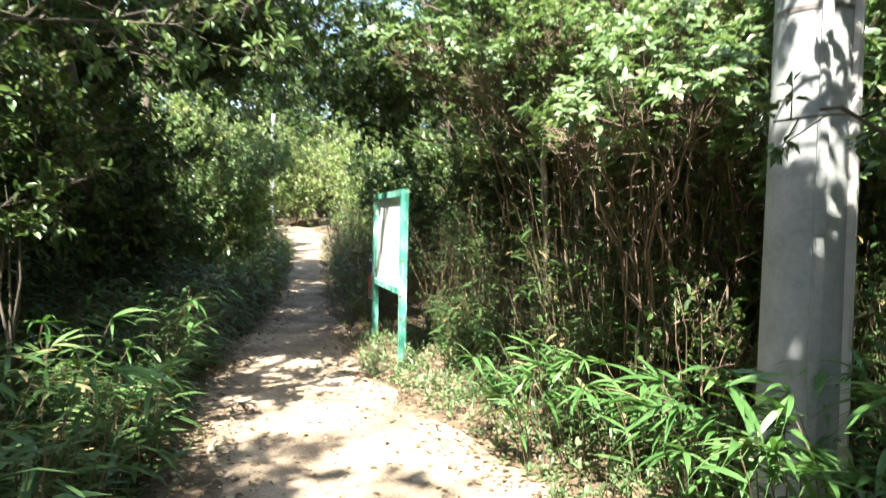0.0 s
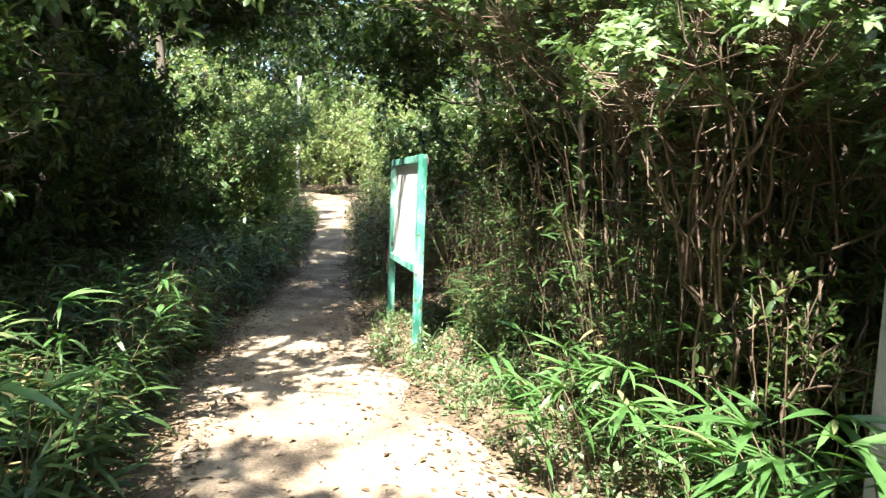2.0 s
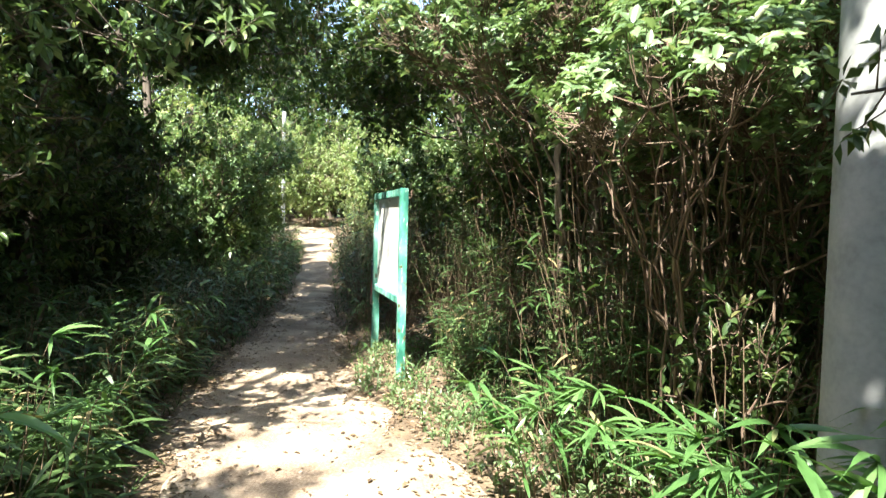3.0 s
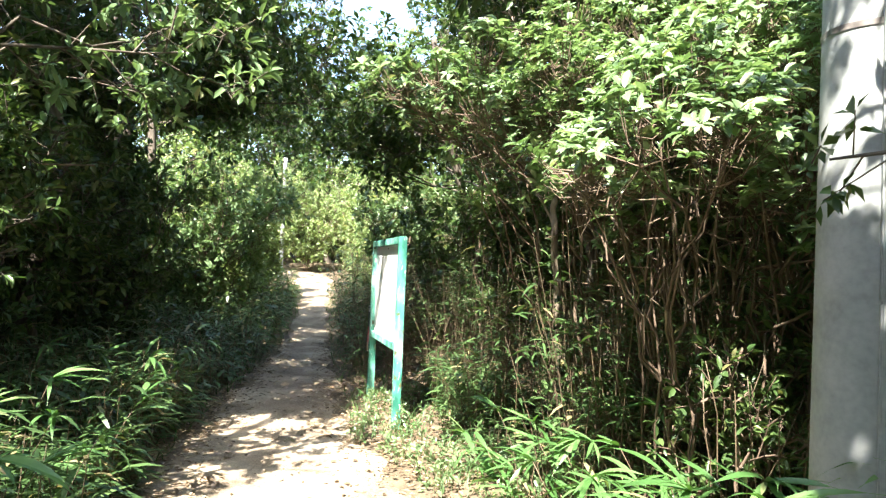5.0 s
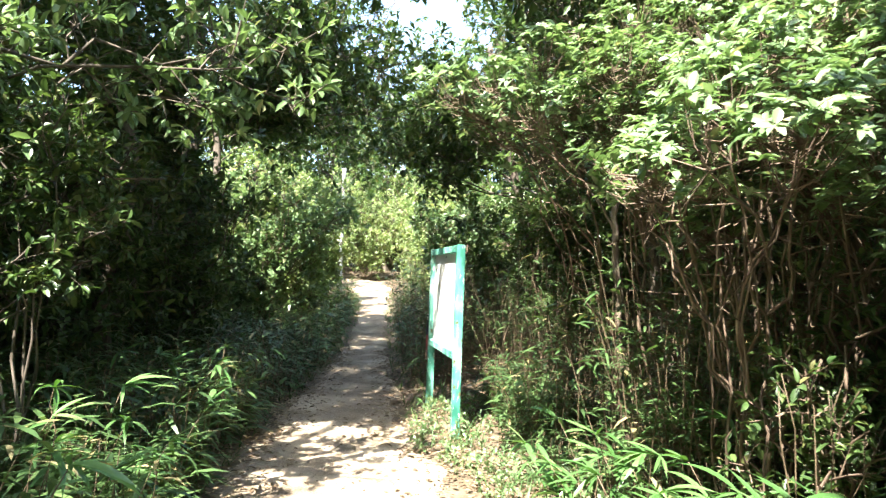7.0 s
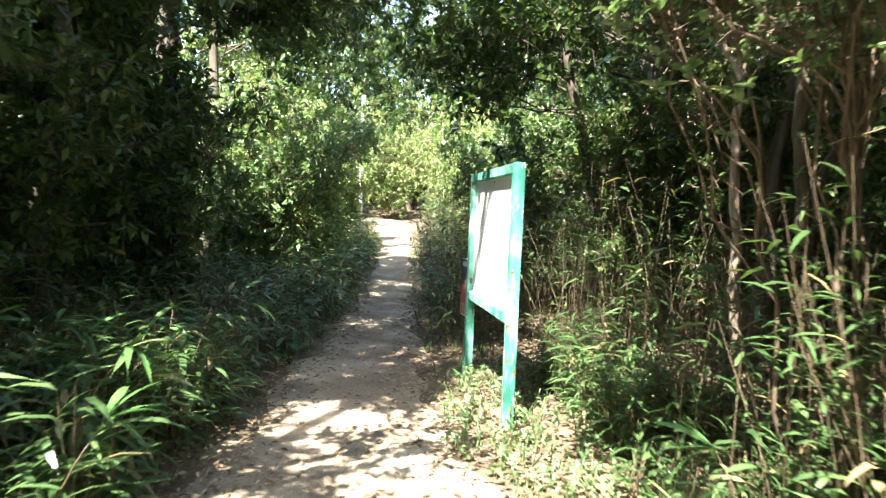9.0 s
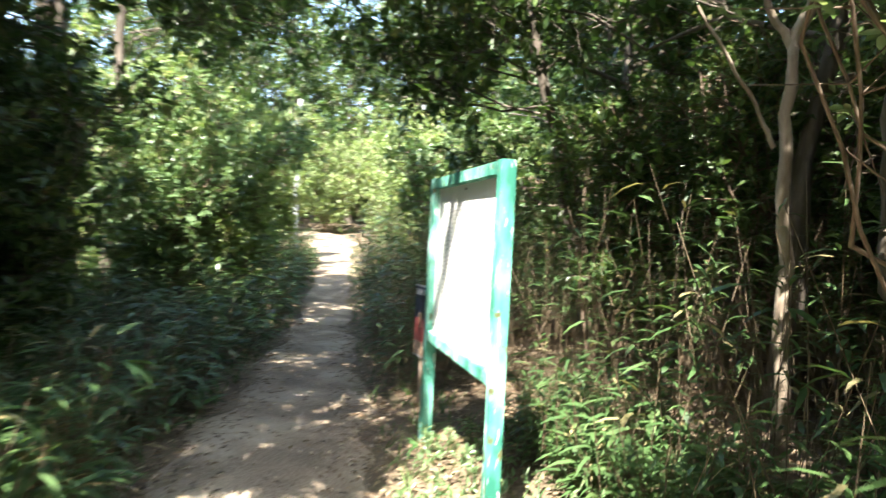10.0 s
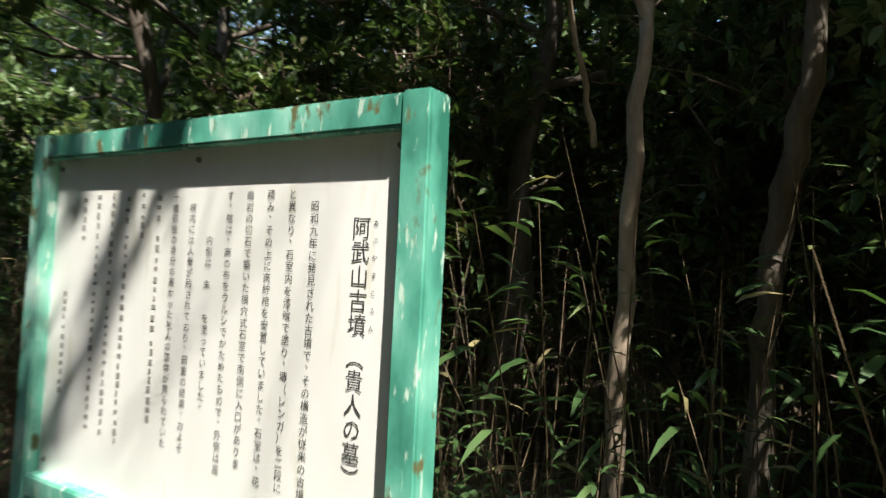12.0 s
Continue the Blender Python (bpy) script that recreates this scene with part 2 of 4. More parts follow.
def panel_paint():
    m, nt, b = nodes_of("panel_white")
    col = ramp(nt, noise_tex(nt, 2.5, 6, (1, 1, 0.4)), [(0.3, (0.68, 0.68, 0.64)), (0.6, (0.8, 0.8, 0.77))])
    stain = ramp(nt, noise_tex(nt, 9, 6, (1.4, 1, 0.25)), [(0.6, (1, 1, 1)), (0.75, (0.8, 0.78, 0.66))])
    nt.links.new(mixed(nt, 1.0, col, stain, "MULTIPLY"), b.inputs["Base Color"])
    b.inputs["Roughness"].default_value = 0.45
    return m


GREEN, PANEL = painted_wood("green_paint"), panel_paint()
INK = rough_material("black_lettering", [(0.3, (0.03, 0.03, 0.03)), (0.7, (0.08, 0.08, 0.075))], 20, 0.6, 0.0)
FAINT = rough_material("faded_lettering", [(0.3, (0.16, 0.16, 0.15)), (0.7, (0.32, 0.31, 0.28))], 30, 0.6, 0.0)
STEEL = rough_material("old_steel", [(0.3, (0.1, 0.09, 0.08)), (0.7, (0.25, 0.22, 0.2))], 20, 0.5, 0.2, 0.002)

B_R, B_L = Vector((-0.418, 7.04, 0)), Vector((-0.85, 8.42, 0))      # the feet of the two posts
B_W = (B_R - B_L).length
b_along = (B_R - B_L).normalized()
board = new("information_board")
board.matrix_world = Matrix.Translation(B_L) @ Matrix.Rotation(math.atan2(b_along.y, b_along.x), 4, "Z")
tagged(board, "weathered green wooden information board on two posts, with white lettered panel", "information board")
TOP, LOW, DEEP, POST = 1.875, 0.745, 0.078, 0.075
IN_L, IN_R = POST / 2, B_W - POST / 2
P_TOP, P_LOW = TOP - 0.075, LOW + 0.075


def plank(name, size, m, label=""):
    """A sawn length of wood with softened, slightly uneven edges."""
    bm = box_bm(bmesh.new(), size, m, 0.006)
    bmesh.ops.subdivide_edges(bm, edges=[e for e in bm.edges if e.calc_length() > 0.5], cuts=6, use_grid_fill=True)
    for v in bm.verts:
        v.co += 0.0025 * noise.noise_vector(v.co * 3.1)
    return part(name, bm, GREEN, board, label)


for x, lean in ((0.0, 0.5), (B_W, -0.2)):
    plank("post", (POST, DEEP, TOP + 0.3), pose(x, 0, (TOP - 0.3) / 2, 0, lean))
plank("top_rail", (B_W - POST, DEEP - 0.006, 0.072), pose(B_W / 2, 0, TOP - 0.04))
plank("bottom_rail", (B_W - POST, DEEP - 0.006, 0.072), pose(B_W / 2, 0, LOW + 0.038))
part("panel", box_bm(bmesh.new(), (B_W - POST, 0.016, P_TOP - P_LOW + 0.01), pose(B_W / 2, 0.014, (P_TOP + P_LOW) / 2)), PANEL, board, "white painted panel with black upright lettering")
FACE = 0.004        # just before the panel's face
for px_, pz_ in ((IN_L + 0.03, P_LOW + 0.04), (IN_L + 0.03, P_TOP - 0.03), (IN_R - 0.03, P_LOW + 0.04), (IN_R - 0.03, P_TOP - 0.03), (B_W / 2, P_LOW + 0.03), (B_W / 2, P_TOP - 0.03)):
    bm = bmesh.new()
    bmesh.ops.create_cone(bm, cap_ends=True, segments=10, radius1=0.009, radius2=0.006, depth=0.008, matrix=pose(px_, 0.003, pz_, 90))
    part("screw", bm, STEEL, board, "small rusty screw head")


GLYPHS = {}


def glyph(c, size):
    """The outline of one character, centred on its column."""
    if (c, size) not in GLYPHS:
        cu = bpy.data.curves.new("character", "FONT")
        cu.body, cu.align_x, cu.size, cu.resolution_u = c, "CENTER", size, 2
        cu.offset = 0.0
        tmp = new("tmp", cu)
        bpy.context.view_layer.update()
        me = bpy.data.meshes.new_from_object(tmp.evaluated_get(bpy.context.evaluated_depsgraph_get()))
        bpy.data.objects.remove(tmp)
        me.name = "character"
        me.materials.clear()
        me.materials.append(INK)
        GLYPHS[c, size] = me
    return GLYPHS[c, size]


def inscription(text, x, top, size, pitch):
    """One upright line of writing, read downwards."""
    for k, c in enumerate(text):
        if c == "　":
            continue
        ob = new("character", glyph(c, size))
        ob.parent = board
        shift = (0.3 * size, 0.45 * size) if c in "、。" else (0, 0)
        ob.matrix_basis = pose(x + shift[0], FACE, top - size * 0.9 - pitch * k + shift[1], 90)


inscription("阿武山古墳", IN_R - 0.125, P_TOP - 0.18, 0.053, 0.0535)
inscription("︵貴人の墓︶", IN_R - 0.125, P_TOP - 0.465, 0.052, 0.0525)
inscription("あぶやまこふん", IN_R - 0.085, P_TOP - 0.19, 0.015, 0.038)
LINES = ("　昭和九年に発見された古墳で、その構造が従来の古墳", "と異なり、石室内を漆喰で塗り、塼（レンガ）を二段に",
         "積み、その上に夾紵棺を安置していました。石室は、花", "崗岩の切石で築いた横穴式石室で南側に入口がありま",
         "す。棺は、麻の布をウルシでかためたもので、外側は黒", "　　　　内側は　朱　　を塗っていました。",
         "　棺内には人骨が残されており、調査の結果、およそ", "十歳前後の身分の高かった老人の遺体が葬られていた")
for k, words in enumerate(LINES):
    inscription(words, IN_R - 0.265 - 0.072 * k, P_TOP - 0.115, 0.0265, 0.0288)
# lines too faint to read
for k, runs in enumerate((((0.13, 0.2), (0.24, 0.5), (0.53, 0.75)), ((0.12, 0.24),), ((0.13, 0.22), (0.24, 0.84)), ((0.12, 0.42), (0.45, 0.83)), ((0.12, 0.3), (0.33, 0.82)), ((0.13, 0.27),), ((0.42, 0.74),))):
    x0 = IN_R - 0.265 - 0.072 * (8 + k) + (0.0 if k < 6 else -0.01)
    for a, b in runs:
        z = P_TOP - a
        while z > P_TOP - b:
            h = 0.02 * rng.uniform(0.6, 1.2)
            w = 0.015 * rng.uniform(0.5, 1.2)
            part("lettering_bar", box_bm(bmesh.new(), (w, 0.0012, h * 0.75), pose(x0 + rng.uniform(-0.002, 0.002), FACE + 0.001, z)), FAINT, board)
            z -= 0.0285 * rng.uniform(0.8, 1.15)


# ---- small notice on a stake ----
def flat_paint(name, c):
    return rough_material(name, [(0.3, tuple(v * 0.8 for v in c)), (0.7, c)], 12, 0.5, 0.05, 0.001)


notice = new("notice_sign")
notice.matrix_world = Matrix.Translation((-1.01, 9.47, 0.04)) @ Matrix.Rotation(math.atan2(-0.26, 0.12), 4, "Z")
tagged(notice, "small faded picture notice on a wooden stake beside the board", "sign")
WHITE, NAVY, RED, TAN = flat_paint("notice_white", (0.6, 0.58, 0.55)), flat_paint("notice_navy", (0.035, 0.04, 0.07)), flat_paint("notice_red", (0.28, 0.07, 0.065)), flat_paint("notice_tan", (0.4, 0.28, 0.18))
part("stake", box_bm(bmesh.new(), (0.05, 0.04, 1.2), pose(0, 0.035, 0.36), 0.004), PALE_BARK, notice)
part("plate", box_bm(bmesh.new(), (0.29, 0.014, 0.62), pose(0, 0.004, 0.69), 0.002), WHITE, notice, "white edged plate")
part("picture_ground", box_bm(bmesh.new(), (0.265, 0.003, 0.27), pose(0, -0.0055, 0.85)), NAVY, notice, "dark blue printed field")
part("picture_ground", box_bm(bmesh.new(), (0.265, 0.003, 0.2), pose(0, -0.0055, 0.615)), RED, notice, "faded red printed field")
part("picture_ground", box_bm(bmesh.new(), (0.265, 0.003, 0.12), pose(0, -0.0055, 0.455)), TAN, notice, "tan printed field")
for k in range(5):
    part("lettering_bar", box_bm(bmesh.new(), (0.03, 0.002, 0.05), pose(-0.09 + 0.045 * k, -0.0085, 0.94)), WHITE, notice)
for k in range(3):
    part("printed_stripe", box_bm(bmesh.new(), (0.016, 0.002, 0.11), pose(-0.07 + 0.07 * k, -0.0085, 0.455)), NAVY, notice)
part("printed_patch", box_bm(bmesh.new(), (0.06, 0.002, 0.13), pose(0.03, -0.0085, 0.7)), TAN, notice)


# ---- concrete poles ----
def concrete_pole(x, y, r0, height, taper, label, fitted=True):
    pole = new("utility_pole")
    pole.location = (x, y, float(gz(x, y)))
    h = np.linspace(-0.3, height, 24)
    ang = np.arange(32) * 2 * math.pi / 32
    ring = np.stack([np.cos(ang), np.sin(ang), 0 * ang], 1)
    V = (np.stack([0 * h, 0 * h, h], 1)[:, None] + ring[None] * (r0 - taper * h)[:, None, None]).reshape(-1, 3)
    T = [t for k in range(23) for i in range(32) for a, b in [(k * 32 + i, k * 32 + (i + 1) % 32)] for t in ((a, b, b + 32), (a, b + 32, a + 32))]
    T += [(23 * 32, 23 * 32 + i, 23 * 32 + i + 1) for i in range(1, 31)]
    part_tris("shaft", (V, np.array(T)), CONCRETE, pole)
    if fitted:
        for z in (2.42, 4.1, 6.0):
            r = r0 - taper * z + 0.004
            bm = bmesh.new()
            bmesh.ops.create_cone(bm, cap_ends=False, segments=32, radius1=r, radius2=r, depth=0.022, matrix=pose(0, 0, z))
            part("steel_band", bm, STEEL, pole, "thin dark steel band")
        turn = math.atan2(-y, -x) + 0.3
        for a, w, d, z1, nm in ((turn, 0.045, 0.025, 6.5, "cable_guard"), (turn + 0.95, 0.035, 0.04, 8.0, "conduit")):
            for k, z in enumerate((0.6, 2.3)):
                m = Matrix.Rotation(a, 4, "Z") @ pose(r0 - taper * z + 0.004, 0, 0)
                hgt = 1.7 if k == 0 else z1 - 1.45
                zc = z if k == 0 else 1.45 + hgt / 2
                m = Matrix.Rotation(a, 4, "Z") @ pose(r0 - taper * zc + d / 2 - 0.006, 0, zc, 0, -math.degrees(taper))
                part(nm, box_bm(bmesh.new(), (d, w, hgt), m, 0.006), CONCRETE if nm == "cable_guard" else WHITE, pole, "pale grey cable cover")
    return tagged(pole, label, "utility pole")


concrete_pole(1.63, 2.99, 0.178, 9, 0.0065, "grey concrete utility pole standing in bamboo grass")
concrete_pole(-5.9, 22.8, 0.08, 4.4, 0.004, "slim pale pole among sunlit bushes far off", False)
concrete_pole(-2.5, 24.5, 0.09, 4.7, 0.004, "slim pale pole among sunlit bushes far off", False)


# ---- plants ----
def reseed(x, y):
    """Each plant grows by its own place, whatever stands before it."""
    global rng
    rng = np.random.default_rng(int(abs(x) * 9973 + abs(y) * 7919 + 17))


def lit_gap(p, with_slit=True):
    """Where the wood is open to the sun: over the clearing before the board, over the board, and over the far end of the path; flecks in the wood behind the board; and a slit of sky along the path."""
    k = p[:, 2] / math.tan(SUN_EL)
    x, y = p[:, 0] - k * SUN_AZ.x, p[:, 1] - k * SUN_AZ.y
    wob = 0.3 * np.sin(2.1 * x + 1.3 * y) + 0.2 * np.sin(4.3 * y - 2 * x)
    a = (x > -0.75 - 0.25 * (y - 4) + 0.7 * wob) & (x < 4.3) & (y > 2.2 + wob + 0.5 * smooth(1.3, 1.9, x)) & (y < 7.0 - 1.1 * smooth(0.05, 0.35, x) + 2.3 * smooth(0.9, 1.4, x) + 0.5 * wob) & ((x - 1.78) ** 2 + (y - 3.4) ** 2 > 0.22)
    a &= ~((x > 0.35) & (x < 1.0) & (y > 4.5 + wob))
    c = ((x + 0.35) / 0.65) ** 2 + ((y - 7.65) / 1.25) ** 2 < 1 + 0.6 * wob
    dx = p[:, 0] - path_x(p[:, 1])
    gx = x - path_x(y)
    b = ((gx + 0.6) / 5.0) ** 2 + ((y - 25.0) / 6.5) ** 2 < 1 + wob
    far = (y > 13.0 + wob) & (y < 34) & (((gx > -6.5) & (gx < -0.9 + 0.5 * wob)) | ((gx > 1.5 + 0.5 * wob) & (gx < 4.5) & (y > 16)))
    e = (((x + 2.0) / 0.55) ** 2 + ((y - 4.9) / 0.7) ** 2 < 1 + 1.5 * wob) | (((x + 2.0) / 0.7) ** 2 + ((y - 6.7) / 0.8) ** 2 < 1 + wob)
    speck = (x > 0.5) & (x < 5.5) & (y > 9.2) & (y < 14) & (np.sin(4.3 * x + 1.7 * y) * np.sin(3.9 * y - 1.8 * x) > 0.3)
    if not with_slit:
        return a | b | c | e | far | speck
    slit = ((np.abs(dx - 0.45) < 0.4 + 0.02 * p[:, 1]) & (p[:, 2] > 5.0) & (p[:, 1] > 9.5)) | ((dx > -1.6) & (dx < 0.7) & (p[:, 1] > 8.5) & (p[:, 2] < 3.2))
    return a | b | c | e | far | speck | slit


def sun_gap(p):
    """The same without the slit of sky."""
    return lit_gap(p, False)


def bare_below(p):
    """Where the shrubs by the clearing carry no leaves: low down, and over the thicket's edge."""
    return (p[:, 2] < 1.8 + 0.15 * np.sin(3 * p[:, 0] + 2 * p[:, 1])) | ((p[:, 0] < 0.95) & (p[:, 1] > 4.3))


def cluster_leaves(at, axis, per, length, width, shape=BROAD, droop=0.1):
    """Leaves in loose whorls at the ends of twigs."""
    n = len(at)
    a = np.repeat(at, per, 0)
    ax = np.repeat(unit(axis), per, 0)
    d = unit(ax * 0.55 + spray(n * per) * 0.9 + np.array([0, 0, -droop]))
    pos = a + ax * rng.uniform(-0.9, 0.15, (n * per, 1)) * length + d * 0.01
    L = length * rng.uniform(0.6, 1.25, n * per)
    up = unit(np.array([0, 0, 1.0]) + 0.7 * spray(n * per))
    return leaves(shape, pos, d, up, L, width * rng.uniform(0.8, 1.2, n * per))


def branch_out(lines, subs, twigs, sub_len, twig_len, start=0.3, lift=0.25):
    """Side branches and twigs from limbs; gives rods and the ends of the twigs."""
    A, Bp, tips, axes = [], [], [], []
    for P in lines:
        size = np.linalg.norm(P[-1] - P[0])
        for k in range(subs):
            u = rng.uniform(start, 1.0) * (len(P) - 1)
            i = min(int(u), len(P) - 2)
            s = P[i] + (P[i + 1] - P[i]) * (u - i)
            d = unit(unit(P[i + 1] - P[i]) * 0.6 + spray(1)[0] + np.array([0, 0, lift]))
            Q = bend(s, s + d * size * sub_len * rng.uniform(0.5, 1.2), 4, 0.25)
            for j in range(3):
                A.append(Q[j])
                Bp.append(Q[j + 1])
            v = rng.uniform(0.2, 1.0, twigs) * 2.999
            vi = v.astype(int)
            q = Q[vi] + (Q[vi + 1] - Q[vi]) * (v - vi)[:, None]
            td = unit(d[None] * 0.5 + spray(twigs) + np.array([0, 0, 0.3]))
            tips.append(np.concatenate([q, q + td * twig_len * rng.uniform(0.4, 1.3, (twigs, 1))], 1))
            axes.append(td)
    return np.array(A), np.array(Bp), np.concatenate(tips), np.concatenate(axes)


def dress(plant, lines, subs, twigs, per, leaf, mat, bark, shape, sub_len, start, gap, twig_reach=3.0):
    """Twigs and foliage for a plant's limbs."""
    A, Bp, tips, axes = branch_out(lines, subs, twigs, sub_len, leaf * twig_reach, start)
    if gap is True:
        gap = lit_gap
    if gap:
        keep = ~gap(tips[:, 3:])
        tips, axes = tips[keep], axes[keep]
        ok = ~gap(Bp)
        A, Bp = A[ok], Bp[ok]
    if len(tips) and len(A):
        tagged(part_tris("brushwood", joined([rods(A, Bp, 0.008, 0.005), rods(tips[:, :3], tips[:, 3:], 0.004, 0.002)]), bark, plant), kind="stuff")
        tagged(part_tris("crown", cluster_leaves(tips[:, 3:], axes, per, leaf, 0.45, shape), mat, plant), kind="stuff")


def forest_tree(x, y, height, r0, crown_lo, spread, limbs=9, subs=7, twigs=7, per=6, leaf=0.11, lean=(0, 0), mat=None, bark=None, shape=PLAIN, gap=True, label="", rise=0.35, droop=0.0):
    """A wood's tree: trunk, limbs, twigs and a loose crown of single leaves."""
    reseed(x, y)
    mat, bark = mat or LEAF, bark or BARK
    tree = new("tree")
    z0 = float(gz(x, y))
    P = bend((x, y, z0 - 0.15), (x + lean[0], y + lean[1], z0 + height), 9, 0.07)
    part_tris("trunk", tube(P, np.linspace(r0, r0 * 0.25, 9) * np.array([1.35] + [1] * 8), 10), bark, tree)
    lines = []
    for k in range(limbs):
        u = (crown_lo + (height * 0.98 - crown_lo) * (k + rng.uniform(0, 1)) / limbs) / height * 8
        i = min(int(u), 7)
        s = P[i] + (P[i + 1] - P[i]) * (u - i)
        a = 2.4 * k + rng.uniform(-0.5, 0.5)
        ln = spread * rng.uniform(0.65, 1.1) * (1.15 - 0.5 * (u / 8 - crown_lo / height))
        Q = bend(s, s + ln * np.array([math.cos(a), math.sin(a), rng.uniform(0.0, 2 * rise) - droop]), 6, 0.16)
        if gap and lit_gap(Q).mean() > 0.4:
            continue
        lines.append(Q)
        part_tris("limb", tube(Q, np.linspace(r0 * 0.35, 0.008, 6), 6), bark, tree)
    if lines:
        dress(tree, lines, subs, twigs, per, leaf, mat, bark, shape, 0.45, 0.25, gap)
    return tagged(tree, label or "evergreen woodland tree with dark glossy leaves", "tree", "trees of the wood")


def shrub(x, y, height, spread, stems, subs, twigs, per, leaf, mat=None, label="", shape=BROAD, leafy=0.55, r=0.014, sub_len=0.22, gap=False, bark=None):
    """A many-stemmed bush, bare below and leafy above."""
    reseed(x, y)
    bush = new("shrub")
    lines = []
    for k in range(stems):
        a = 2.4 * k + rng.uniform(-0.4, 0.4)
        f = rng.uniform(0.3, 1.0)
        bx, by = x + 0.16 * math.cos(a), y + 0.16 * math.sin(a)
        Q = bend((bx, by, float(gz(bx, by)) - 0.05), (x + spread * f * math.cos(a), y + spread * f * math.sin(a), float(gz(x, y)) + height * rng.uniform(0.72, 1)), 8, 0.1)
        Q[:, :2] = Q[0, :2] + (Q[:, :2] - Q[0, :2]) * (np.linspace(0, 1, 8) ** 0.6)[:, None]
        lines.append(Q)
        part_tris("stem", tube(Q, np.linspace(r * rng.uniform(0.7, 1.2), 0.006, 8), 6), bark or STEM_BARK, bush)
    dress(bush, lines, subs, twigs, per, leaf, mat or LEAF_LIGHT, bark or STEM_BARK, shape, sub_len, leafy, gap, 2.2)
    return tagged(bush, label or "leafy evergreen shrub with pale bare stems", "shrub", "shrubs of the thicket")


def rosettes(at, axis, per, length, width=0.42):
    """A whorl of leaves round the end of each twig, spread flat to the light."""
    n = len(at)
    ax = unit(axis)
    s = unit(np.cross(ax, np.array([0.3, 0.9, 0.2])))
    t = np.cross(ax, s)
    ang = rng.uniform(0, 6.28, (n, 1)) + np.arange(per)[None] * 2 * math.pi / per + rng.normal(size=(n, per)) * 0.25
    lift = rng.uniform(-0.15, 0.75, (n, per))
    d = np.cos(ang)[..., None] * s[:, None] + np.sin(ang)[..., None] * t[:, None] + lift[..., None] * ax[:, None]
    d = d.reshape(-1, 3)
    up = np.repeat(ax, per, 0) + 0.25 * spray(n * per)
    pos = np.repeat(at, per, 0) - np.repeat(ax, per, 0) * rng.uniform(0, 0.35, (n * per, 1)) * length
    return leaves(BROAD, pos, d, up, length * rng.uniform(0.6, 1.25, n * per), width * rng.uniform(0.8, 1.2, n * per))


